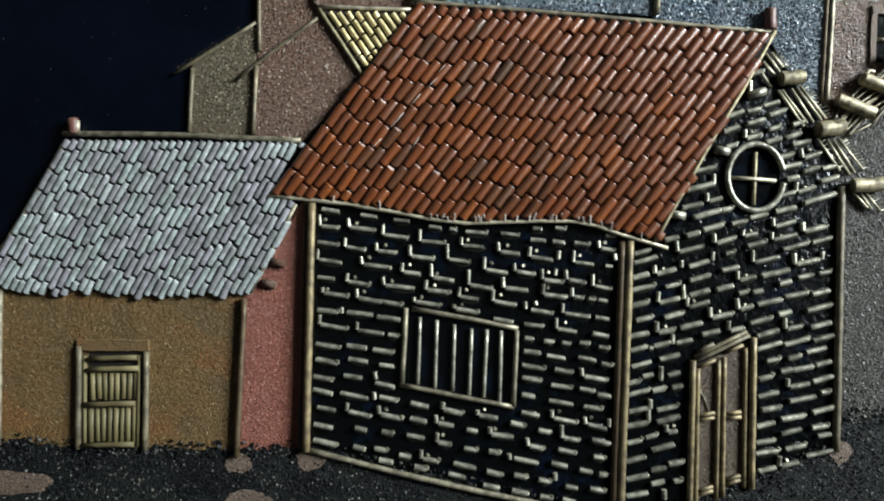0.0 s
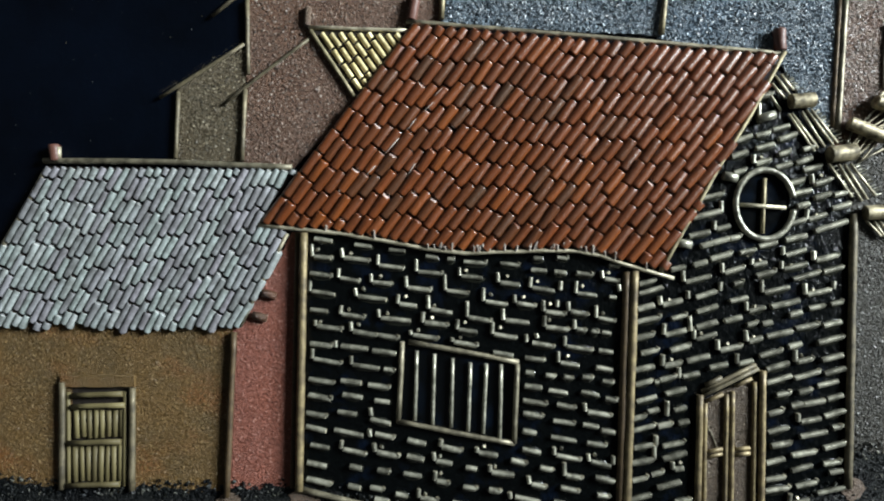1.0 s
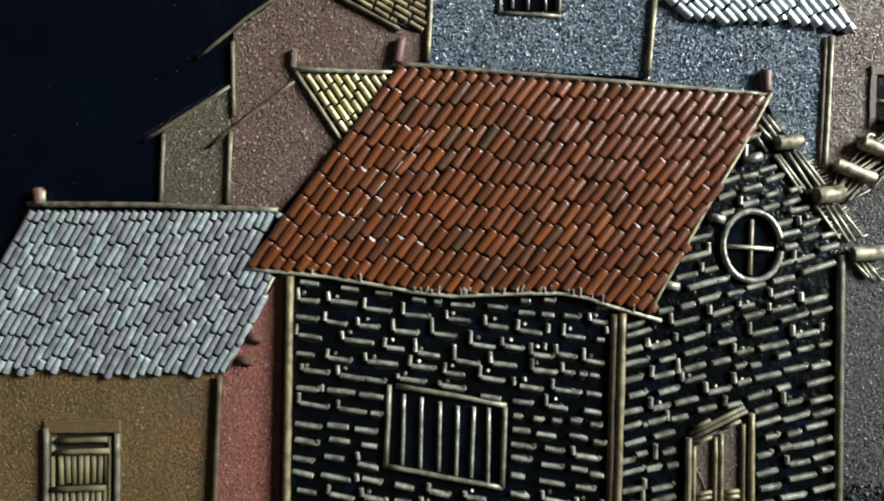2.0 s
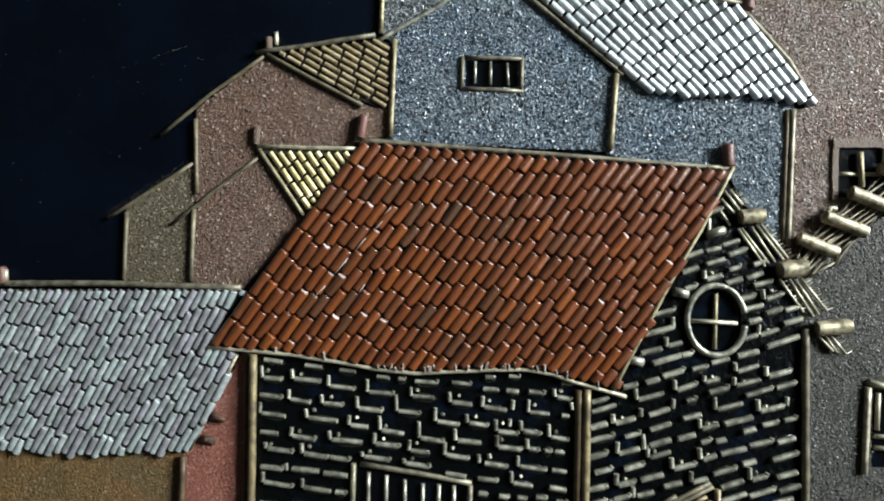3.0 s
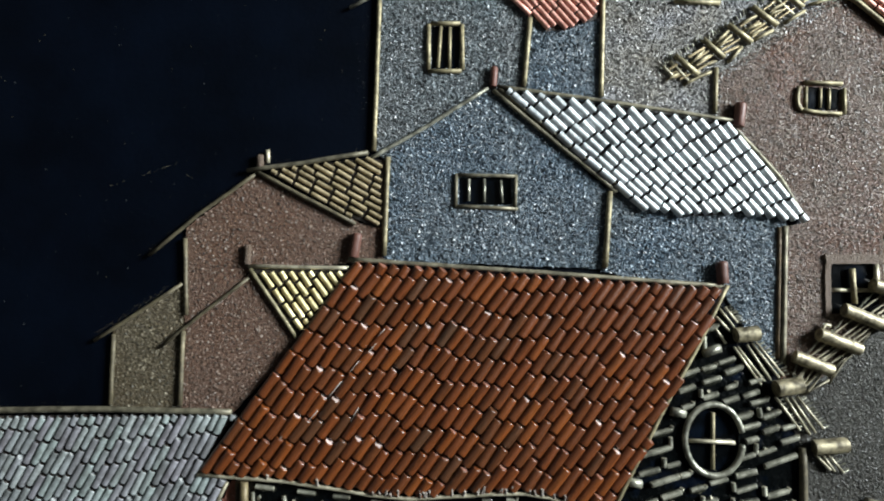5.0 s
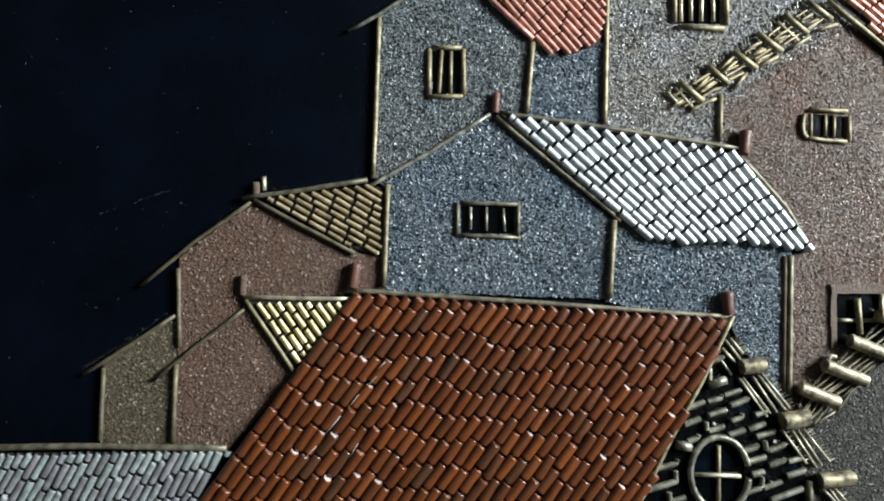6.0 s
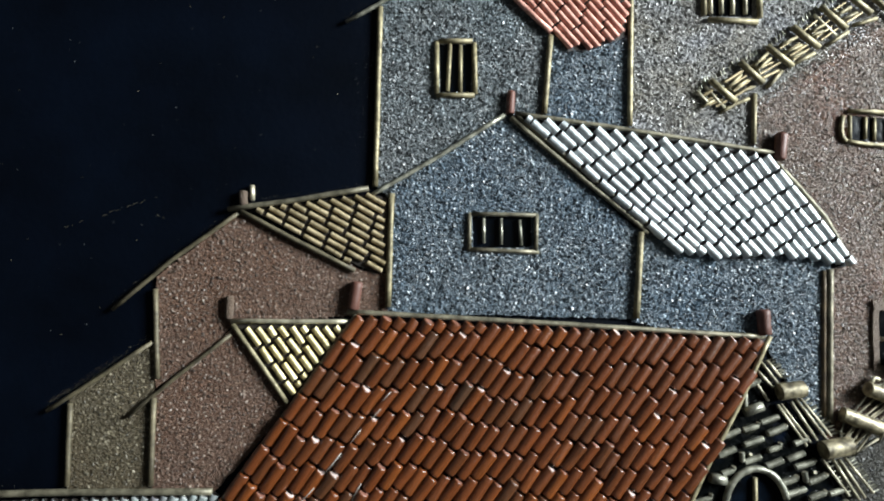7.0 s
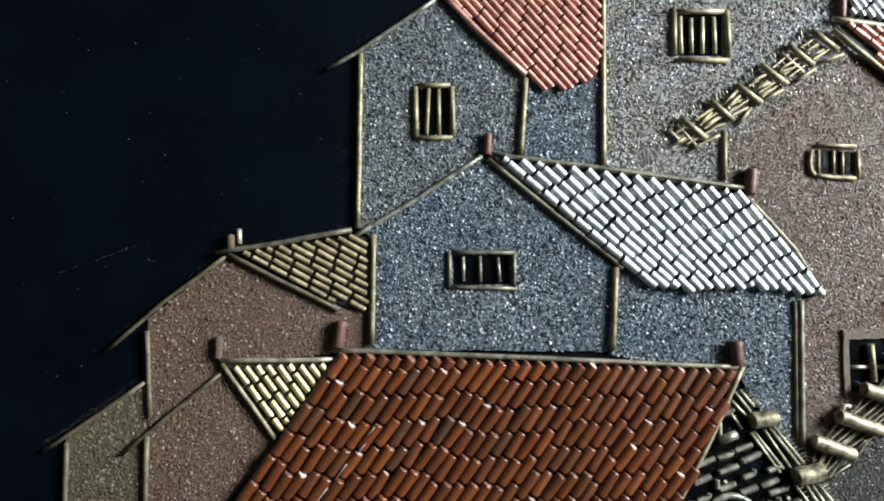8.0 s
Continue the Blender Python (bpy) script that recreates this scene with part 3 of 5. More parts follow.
sand_wall("side_wall", [(31.0, 93.0), (38.0, 89.0), (58.0, 92.0), (58.0, 58.0), (29.0, 60.0)], 0.6, "blue", tower, label="blue-grey sanded side wall")
window(tower, [[(-4.9, 88.3), (-5.1, 71.2)], [(7.2, 88.2), (7.3, 71.4)], [(-4.3, 88.7), (6.6, 88.8)], [(-5.3, 70.9), (7.1, 71.0)]],
       [[(-0.5, 87.9), (-1.5, 72.3)], [(2.8, 87.6), (2.6, 71.9)]], 0.75, 0.7, uwin_hole, "small window with two upright brass bars")
post(tower, *[(-22.9, 99.6), (-24.7, 41.5)], 0.9, 0.2)
post(tower, *[(32.2, 91.0), (29.6, 65.2)], 0.95, 0.7)
rod("eave_rod", [(-33.8, 94.4), (-22.8, 100.8), (-10.0, 109.6), (4.0, 119.4)], 0.7, BRASS_GREY, tower, base=0.7)
rod("verge_rod", [(5.0, 119.4), (18.8, 104.8), (32.2, 92.0)], 1.0, COPPER, tower, base=1.3)
red_poly = [(5.0, 120.0), (33.0, 93.0), (38.0, 86.0), (45.0, 87.0), (57.0, 91.0), (59.0, 99.0), (60.0, 130.0), (-3.0, 130.0)]
troof = slab("roof", red_poly, 0.6, 1.0, UNDER, tower, label="small roof of copper-red wire tiles")
tiles_clip(troof, TILE_COPPER, red_poly, tuple(np.subtract(*[(34.0, 98.0), (27.0, 106.0)])), 2.4, 8.5, 0.98, 1.9, 1.2)

# ---- grey wall with a barred window, right of the tall house ----
barn = thing("grey_house", *(72.0, 37.0), "grey sanded house wall with a barred window", "house")
rwin_hole = [(85.0, 114.0), (102.0, 114.0), (101.0, 99.0), (85.0, 99.0)]
barn_poly = [(60.0, 132.0), (177.0, 133.0), (166.0, 107.0), (145.0, 96.0), (102.0, 68.0), (101.0, 50.0), (57.0, 54.0)]
sand_wall("wall", barn_poly, 0.55, "dove", barn, [rwin_hole], "warm grey sanded wall")
window(barn, [[(84.6, 115.6), (83.9, 98.9)], [(103.2, 114.6), (103.3, 98.6)], [(85.4, 114.4), (102.0, 114.4)], [(85.4, 97.6), (102.2, 97.1)]],
       [[(86.9, 112.8), (86.6, 99.6)], [(90.5, 112.1), (90.3, 99.8)], [(94.7, 112.6), (94.1, 99.8)], [(98.7, 112.6), (98.6, 99.8)]], 0.85, 0.55, rwin_hole, "barred window with four pale brass bars", BRASS_PALE, BRASS)
post(barn, *[(60.4, 132.0), (57.7, 61.6)], 0.9, 0.6)
post(barn, *[(100.2, 72.6), (99.2, 55.7)], 0.85, 0.6)

# ---- big rust-brown house at the side ----
rust = thing("brown_house", *(130.0, -85.0), "large rust-brown sanded house with several windows", "house")
swin_hole = [(133.0, 66.0), (146.0, 65.0), (145.0, 57.0), (132.0, 57.0)]
pwin_hole = [(139.2, 0.9), (157.0, 0.9), (157.0, -17.0), (138.8, -17.0)]
dwin_hole = [(150.0, -85.0), (169.0, -87.0), (168.0, -112.0), (149.0, -112.0)]
rust_poly = [(100.0, 54.0), (101.0, 70.0), (145.0, 101.0), (165.0, 90.0), (215, 100), (196.0, 3.0), (171.0, -12.0), (155.0, -23.0), (136.0, -39.0), (120.0, -43.0), (123.0, 14.0), (132.0, 16.0), (107.0, 50.0)]
sand_wall("wall", rust_poly, 0.6, "rust", rust, [swin_hole, pwin_hole], "rust-brown stained sanded wall")
ash_poly = [(119.0, -42.0), (136.0, -38.0), (155.0, -22.0), (171.0, -12.0), (196.0, 3.0), (215, -135), (125.0, -149.0), (126.0, -63.0)]
sand_wall("lower_wall", ash_poly, 0.56, "ash", rust, [dwin_hole], "grey-brown sanded lower wall")
window(rust, [[(132.6, 67.3), (146.4, 66.8)], [(130.6, 65.6), (129.6, 61.5), (129.9, 58.2), (131.3, 57.0)], [(147.1, 65.0), (146.7, 55.4)], [(131.3, 57.0), (138.0, 56.0), (145.6, 55.6)]],
       [[(133.4, 65.8), (132.9, 57.4)], [(138.8, 65.2), (138.1, 57.9)], [(141.9, 65.2), (141.4, 57.4)]], 0.68, 0.6, swin_hole, "small window with three brass bars", BRASS)
pw = window(rust, [[(155.6, 0.6), (155.6, -9.0)]], [[(139.8, -8.6), (146.0, -8.7), (155.0, -8.7)]], 0.85, 0.6, pwin_hole, "square window with a brass cross", BRASS_PALE)
rod("bar", [(146.6, -0.9), (147.0, -13.4)], 1.0, BRASS, pw, base=0.9)
slab("lintel", [(137.4, 4.2), (159.0, 4.2), (159.0, 0.7), (137.6, 0.8)], 0.5, 1.7, SANDS["stone"][0], pw, label="thick brown sanded lintel", rough=0.2)
slab("jamb", [(137.3, 0.8), (139.4, 0.8), (138.6, -18.6), (136.6, -18.2)], 0.5, 1.5, SANDS["stone"][0], pw, label="brown sanded jamb", rough=0.2)
window(rust, [[(148.0, -82.0), (169.0, -88.0)], [(148.0, -84.0), (146.0, -114.0)]], [[(152.0, -86.0), (151.0, -99.0)], [(150.0, -101.0), (169.0, -103.0)], [(150.0, -105.0), (169.0, -107.0)], [(161.0, -87.0), (161.0, -99.0)]], 1.0, 0.6, dwin_hole, "tall shuttered window with pale brass rails", BRASS_PALE)

# ---- a further roof at the upper right ----
far = thing("far_house", *(154.0, 107.0), "distant house roof with coppery tiles and a pale ridge", "house")
far_poly = [(142.0, 110.0), (187.0, 104.0), (184.0, 70.0), (160.0, 91.0)]
froof = slab("roof", far_poly, 0.1, 1.3, UNDER, far)
tiles_clip(froof, TILE_COPPER, [(146.0, 110.0), (187.0, 104.0), (184.0, 70.0), (163.0, 90.0)], tuple(np.subtract(*[(147.0, 102.0), (141.0, 107.0)])), 2.6, 7.0, 1.05, 2.1)
rod("ridge_rod", [(140.7, 111.6), (159.7, 109.0), (187.0, 105.6)], 0.95, BRASS_PALE, far, base=1.3)
rod("verge_rod", [(140.4, 107.8), (158.5, 92.6), (166.0, 86.0)], 1.0, BRASS, far, base=1.3)
chimney(far, *[(144.0, 112.0), (145.0, 120.0)], 1.5, BRICK_RED, 0.6, "round brick-red chimney")
back_poly = [(147.0, 123.0), (188.0, 123.0), (187.0, 107.0), (148.0, 113.0)]
broof = slab("back_roof", back_poly, 0.1, 0.8, UNDER, far, label="roof of silvery wire tiles")
tiles_clip(broof, TILE_GREY, back_poly, tuple(np.subtract(*[(152.0, 112.0), (147.0, 119.0)])), 2.4, 6.0, 1.0, 1.6)

# ---- blue-grey house with the silvery roof ----
blue = thing("blue_house", *(19.0, -1.0), "blue-grey sanded house with a silvery wire-tiled roof", "house")
bwin_hole = [(6.0, 32.0), (25.0, 32.0), (25.0, 22.0), (6.0, 22.0)]
sand_wall("wall", [(-20.0, 41.4), (17.4, 64.2), (60.0, 27.0), (58.0, -1.0), (-21.0, 2.0)], 1.0, "blue", blue, [bwin_hole], "blue-grey sanded gable wall")
sand_wall("side_wall", [(59.0, 28.0), (94.0, 21.0), (124.0, 17.0), (121.0, -36.0), (118.0, -39.0), (101.0, -11.0), (57.0, -2.0)], 0.85, "blue", blue, label="blue-grey sanded side wall")
window(blue, [[(5.0, 33.2), (4.7, 21.3)], [(26.4, 32.6), (26.0, 20.2)], [(5.8, 32.8), (26.9, 32.3)], [(4.3, 21.6), (27.0, 20.5)]],
       [[(9.5, 31.4), (9.5, 23.5)], [(15.1, 31.4), (15.0, 23.0)], [(21.0, 30.9), (21.4, 22.8)]], 0.62, 1.0, bwin_hole, "low wide window with three brass bars", BRASS_GREY, BRASS_DARK)
post(blue, *[(-19.5, 39.1), (-20.8, 3.6)], 0.95, 0.95)
post(blue, *[(60.2, 26.8), (57.9, -0.8)], 1.1, 0.95)
post(blue, *[(123.2, 14.4), (120.5, -34.6)], 1.0, 0.8, BRASS_DARK)
# dark rod for the shaded left side of the post above
post(blue, *[(121.4, 14.0), (118.9, -33.0)], 0.9, 0.3, BRASS_SHADED)
rod("eave_rod", [(-27.0, 37.9), (-5.4, 50.6), (16.6, 64.6)], 0.7, BRASS_GREY, blue, base=1.0)
rod("verge_rod", [(18.6, 63.6), (40.2, 45.2), (62.6, 26.6)], 0.85, BRASS_DARK, blue, base=1.2)
rod("verge_rod", [(20.4, 64.2), (41.6, 46.6), (63.9, 28.0)], 0.7, BRASS_DARK, blue, base=1.6)
rod("ridge_rod", [(20.0, 65.0), (50.0, 61.0), (80.7, 56.4), (105.4, 52.6)], 0.8, BRASS_DARK, blue, base=1.6)
rod("verge_rod", [(104.9, 50.4), (113.5, 41.5), (121.9, 31.4), (130.2, 16.6)], 0.8, BRASS_DARK, blue, base=1.5)
chimney(blue, *[(18.4, 64.9), (18.9, 72.4)], 1.35, BRICK_RED, 0.9, "slender brick-red chimney")
chimney(blue, *[(107.0, 50.4), (108.3, 59.2)], 2.0, BRICK_RED, 0.9, "stout brick-red chimney")
b_ridge, b_eave = [(23.0, 64.0), (64.0, 58.0), (106.0, 51.0)], [(63.0, 27.0), (76.0, 20.0), (91.0, 18.0), (108.0, 19.0), (122.0, 17.0), (129.0, 17.0)]
wroof = slab("roof", b_ridge + list(reversed(b_eave)), 0.8, 1.4, UNDER, blue, label="roof of silvery wire tiles with a ragged eave")
tiles_fan(wroof, TILE_GREY, [(20.6, 64.0), (64.0, 57.4), (104.8, 51.0)], [(60.0, 28.0), (66.0, 23.6), (72.0, 19.4), (91.0, 17.8), (108.0, 18.4), (122.0, 16.6), (133.0, 16.0)], 16, (-40.8, -52.0), 7.1, 1.5, 2.3, 1.3, 0.8, runs=0.97, raised=0.3)

# ---- mauve-brown house with the brown wire roof ----
mauve = thing("mauve_house", *(-61.0, 0.0), "mauve-brown sanded house with a brown brass-tiled roof", "house")
sand_wall("wall", [(-91.4, 13.6), (-66.0, 33.4), (-29.0, 15.0), (-20.0, 14.0), (-20.0, 2.0), (-33.0, 1.0), (-68.0, -1.0), (-76.0, -9.0), (-91.0, -20.0)], 0.75, "mauve", mauve, label="mauve-brown sanded gable wall")
post(mauve, *[(-91.4, 9.9), (-90.3, -17.2)], 0.8, 0.5, BRASS_DIM)
rod("eave_rod", [(-103.9, 3.7), (-86.3, 18.9), (-66.6, 33.2)], 0.65, BRASS_DIM, mauve, base=0.75)
rod("verge_rod", [(-66.0, 33.6), (-48.0, 23.9), (-31.0, 15.0)], 0.75, BRASS_DIM, mauve, base=1.2)
rod("ridge_rod", [(-69.8, 34.2), (-48.1, 37.2), (-26.6, 40.8)], 0.85, BRASS_DARK, mauve, base=1.2)
br_poly = [(-63.0, 34.0), (-27.0, 39.0), (-21.0, 38.0), (-21.0, 15.0), (-24.0, 14.0), (-29.0, 16.0)]
mroof = slab("roof", br_poly, 0.6, 1.2, UNDER, mauve, label="roof of brown brass wire tiles")
tiles_clip(mroof, TILE_BROWN, br_poly, tuple(np.subtract(*[(-45.0, 28.0), (-52.0, 32.0)])), 2.3, 7.0, 0.76, 1.8, 0.5, 1.1)
chimney(mauve, *[(-65.2, 35.2), (-65.4, 40.0)], 1.3, SANDS["stone"][0], 0.3, "chipped grey-brown chimney")
rod("chimney_chip", [(-62.6, 37.0), (-62.7, 41.8)], 0.8, BRASS_PALE, mauve, base=0.6, label="pale broken chip of the chimney")
chimney(mauve, *[(-69.2, 0.6), (-69.0, 7.6)], 1.25, SANDS["stone"][0], 0.7, "grey-brown sand-coated chimney")
chimney(mauve, *[(-31.6, 3.0), (-30.2, 11.6)], 1.85, BRICK_RED, 0.7, "leaning brick-red chimney")

# ---- low olive cottage with the yellow triangle of roof ----
cottage = thing("olive_cottage", *(-95.0, -48.0), "low olive and mauve sanded cottage with a yellow roof", "house")
sand_wall("wall", [(-115.8, -22.6), (-91.4, -6.6), (-91.0, -50.0), (-116.0, -49.0)], 0.6, "olive", cottage, label="olive-brown sanded wall")
sand_wall("gable_wall", [(-92.0, -23.0), (-76.0, -10.0), (-68.0, -2.0), (-50.0, -26.0), (-73.0, -51.0), (-91.0, -50.0)], 0.95, "mauve", cottage, label="mauve-brown sanded gable wall")
post(cottage, *[(-115.6, -24.0), (-115.9, -48.2)], 0.8, 0.2, BRASS_DIM)
post(cottage, *[(-91.2, -22.8), (-91.6, -48.6)], 0.85, 0.6, BRASS_DIM)
rod("eave_rod", [(-122.2, -26.2), (-106.8, -16.2), (-91.9, -6.2)], 0.65, BRASS_DIM, cottage, base=0.6)
rod("verge_rod", [(-98.7, -28.2), (-84.0, -16.2), (-68.5, -4.2)], 0.6, BRASS_DIM, cottage, base=0.95)
y_poly = [(-67.0, -1.0), (-31.0, -1.0), (-51.0, -25.0)]
yroof = slab("roof", y_poly, 0.6, 1.3, UNDER, cottage, label="triangle of bright yellow brass wire tiles")
tiles_clip(yroof, TILE_GOLD, [(-65.0, -2.0), (-33.0, -2.0), (-50.0, -24.0)], tuple(np.subtract(*[(-58.0, -9.0), (-63.0, -2.0)])), 2.75, 6.8, 0.98, 1.95, 0.4, 0.8, runs=0.6)
rod("ridge_rod", [(-68.5, -0.1), (-50.6, -0.5), (-32.6, -0.7)], 0.75, BRASS_PALE, cottage, base=1.3)
rod("verge_rod", [(-68.0, -1.1), (-59.6, -13.1), (-51.3, -25.2)], 0.75, BRASS, cottage, base=1.3)

# ---- low ochre house with the grey wire roof ----
ochre = thing("ochre_house", *(-134.0, -168.0), "low ochre sanded house with a grey wire-tiled roof", "house")
ldoor_hole = [(-151.0, -131.0), (-130.0, -130.0), (-129.0, -165.0), (-151.0, -166.0)]
sand_wall("wall", [(-192.0, -104.0), (-134.0, -105.0), (-93.0, -108.0), (-94.0, -168.0), (-191.0, -168.0)], 0.7, "ochre", ochre, [ldoor_hole], "ochre-brown sanded wall")
sand_wall("side_wall", [(-94.0, -107.0), (-85.0, -98.0), (-73.0, -74.0), (-70.0, -74.0), (-68.0, -166.0), (-77.0, -168.0), (-94.0, -168.0)], 0.55, "pink", ochre, label="pink-red sanded side wall")
# corner post in shadow, its shade put into the colour
post(ochre, *[(-92.5, -110.2), (-93.6, -168.6)], 1.15, 1.1, BRASS_SHADED)
post(ochre, *[(-185.0, -109.0), (-183.0, -167.0)], 0.9, 0.6, BRASS_DARK)
groof = slab("roof", [(-162.0, -52.0), (-73.0, -52.0), (-84.0, -70.0), (-82.0, -73.0), (-74.0, -75.0), (-91.0, -106.0), (-134.0, -107.0), (-188.0, -102.0)], 0.6, 1.3, UNDER, ochre, label="broad roof of dull grey wire tiles")
tiles_clip(groof, TILE_DULL, [(-162.4, -52.4), (-72.4, -51.6), (-84.0, -70.0), (-83.0, -72.0), (-73.4, -74.0), (-91.6, -109.0), (-113.0, -110.4), (-134.0, -111.6), (-153.0, -109.4), (-170.0, -110.4), (-191.6, -106.6)], (-0.474, -0.881), 2.5, 9.2, 1.42, 1.75, 1.6, 0.7, runs=0.3, raised=0.35)
rod("ridge_rod", [(-163.2, -50.0), (-123.3, -49.6), (-73.4, -50.8)], 1.05, BRASS_DARK, ochre, base=1.2)
rod("verge_rod", [(-162.0, -52.4), (-173.7, -74.6), (-187.4, -98.6)], 1.0, BRASS_DARK, ochre, base=0.8)
rod("verge_rod", [(-74.4, -74.6), (-83.3, -93.0), (-90.4, -108.0)], 0.7, BRASS_DARK, ochre, base=1.5)
chimney(ochre, *[(-159.0, -50.0), (-160.0, -44.0)], 2.0, BRICK_RED, 0.2, "short red and white chimney")
rod("chimney_chip", [(-158.0, -49.0), (-158.0, -45.0)], 0.9, BRASS_PALE, ochre, base=1.2, label="pale broken chip of the chimney")
for p, q in ([(-86.0, -104.0), (-81.0, -105.0)], [(-83.0, -96.0), (-78.0, -97.0)]):
    rod("purlin_end", [p, q], 1.45, SANDS["rust"][0], ochre, base=0.3, label="stub of a red-brown purlin")
ld = slab("door", [(-152.0, -130.0), (-129.0, -130.0), (-128.0, -166.0), (-151.0, -166.0)], 0.05, 0.4, UNDER, ochre, label="closed plank door of brass strips in a sanded frame")
rod("jamb", [(-154.0, -129.5), (-152.9, -167.4)], 1.15, BRASS_DIM, ld, base=0.7)
rod("jamb", [(-128.6, -130.8), (-127.7, -167.2)], 1.15, BRASS_DIM, ld, base=0.7)
rod("inner_jamb", [(-152.0, -132.9), (-150.8, -166.2)], 0.75, STRIP, ld, base=0.5)
rod("inner_jamb", [(-131.4, -132.2), (-130.6, -165.8)], 0.75, STRIP, ld, base=0.5)
slab("lintel", [(-154.6, -127.0), (-128.2, -126.5), (-127.9, -130.4), (-154.4, -131.1)], 0.5, 2.1, SANDS["ochre"][0], ld, rough=0.2, label="sanded lintel")
for a, b in ([(-150.0, -134.0), (-132.0, -133.0)], [(-150.0, -138.0), (-131.0, -137.0)], [(-151.0, -151.0), (-132.0, -150.0)], [(-151.0, -166.0), (-132.0, -165.0)]):
    rod("rail", [a, b], 1.0, STRIP, ld, base=1.1)
for k in range(8):
    for top, foot in (([(-148.8, -139.4), (-132.6, -138.8)], [(-148.4, -149.6), (-132.6, -148.6)]), ([(-148.8, -152.2), (-132.6, -151.2)], [(-148.4, -165.2), (-132.4, -164.4)])):
        p, q = lerp(*top, k / 7), lerp(*foot, k / 7)
        rod("slat", [(p[0] + rng.uniform(-0.2, 0.2), p[1]), (q[0] + rng.uniform(-0.2, 0.2), q[1] + rng.uniform(0, 0.6))], rng.uniform(1.05, 1.2), STRIP, ld, base=-0.5, waver=0.3)

# ---- the large front house: red roof, dark walls of brass brick ends ----
front = thing("brick_house", *(-6.0, -181.0), "large black house with brass bricks and a red tiled roof", "house")
eave_line = [(-84.6, -71.9), (-67.4, -73.1), (-53.7, -74.4), (-37.8, -76.8), (-25.2, -79.0), (-11.2, -80.4), (4.2, -79.6), (16.8, -78.9), (28.4, -78.8), (37.0, -80.2), (45.0, -83.0), (62.9, -87.8)]
bars_hole = [(-32.0, -114.0), (8.0, -120.0), (7.0, -146.0), (-33.0, -140.0)]
fw_poly = [(-69.0, -73.0), (-38.0, -75.0), (-12.0, -79.0), (25.0, -79.0), (48.0, -84.0), (47.0, -189.0), (-68.0, -166.0)]
fwall = slab("front_wall", fw_poly, 0.0, 0.9, GLOSS_BLACK, front, [bars_hole], "black enamel wall set with short brass wire bricks")
gw_poly = [(48.0, -85.0), (59.0, -84.0), (99.0, -13.0), (126.0, -63.0), (125.0, -161.0), (94.0, -171.0), (70.0, -182.0), (48.0, -189.0)]
rdoor_hole = [(73.0, -131.0), (94.0, -121.0), (93.0, -171.0), (73.0, -183.0)]
rn = [(95.0, -61.0)][0]
round_hole = [(rn[0] + 9.2 * math.cos(a), rn[1] + 11.4 * math.sin(a)) for a in [2 * math.pi * k / 28 for k in range(28)]]
gwall = slab("gable_wall", gw_poly, 0.0, 0.9, GLOSS_BLACK, front, [rdoor_hole, round_hole], "black enamel gable set with short brass wire bricks")
post(front, *[(-68.2, -74.2), (-67.6, -165.4)], 1.45, 1.9, BRASS_WARM)
# low dark strip added for the shadow the post casts on the pink wall
post(front, *[(-70.8, -74.2), (-70.4, -165.0)], 1.0, 0.3, BRASS_SHADED)
post(front, *[(49.4, -85.4), (47.2, -188.6)], 1.5, 1.2, BRASS_WARM)
# dark second rod painting the shade on the corner post's left
post(front, *[(46.7, -85.8), (44.9, -188.4)], 1.4, 0.5, BRASS_SHADED)
post(front, *[(126.2, -63.8), (124.7, -160.0)], 1.35, 0.7, BRASS_DIM)
rod("sill_rod", [(-67.0, -165.2), (-35.1, -172.3), (-3.9, -178.4), (15.0, -181.6), (46.0, -187.0)], 1.1, BRASS_DARK, front, base=0.8)
window(front, [[(-32.4, -112.2), (-33.2, -140.9)], [(-30.2, -112.3), (-9.0, -115.6), (9.0, -118.7)], [(-33.6, -140.4), (-12.0, -144.2), (8.2, -147.4)], [(8.6, -119.3), (7.9, -147.2)]],
       [[(-27.2, -115.4), (-27.4, -140.2)], [(-20.9, -116.4), (-21.1, -141.4)], [(-14.4, -117.8), (-14.5, -142.3)], [(-8.1, -119.2), (-8.4, -143.6)], [(-2.4, -119.4), (-3.1, -144.3)], [(2.9, -119.6), (2.8, -146.2)]], 0.85, 0.9, bars_hole, "barred window with six upright brass bars", BRASS_GREY, BRASS_DARK)
ring = [(rn[0] + 10.2 * math.cos(a), rn[1] + 12.3 * math.sin(a)) for a in [radians(12 + 340 * k / 40) for k in range(41)]]
rw = slab("round_window", round_hole, 0.05, 0.3, PANE, front, label="round window with a brass ring and cross")
rod("ring", ring, 1.1, BRASS_GREY, rw, base=0.9, waver=0.0)
rod("crossbar", [(86.2, -61.2), (102.4, -62.0)], 0.75, BRASS_PALE, rw, base=0.9)
rod("crossbar", [(95.2, -51.6), (94.6, -71.2)], 0.75, BRASS, rw, base=0.4)

rd = slab("door", rdoor_hole, 0.05, 0.6, SANDS["door"][0], front, label="two-leaved sanded door framed in brass wire")
grains(rdoor_hole, 0.6, SANDS["door"][1], rd, pitch=0.8, size=(0.18, 0.42), flat=0.5)
for line in ([(72.9, -128.6), (72.3, -184.4)], [(94.8, -119.6), (94.5, -174.2)]):
    rod("jamb", line, 1.2, BRASS_WARM, rd, base=0.9)
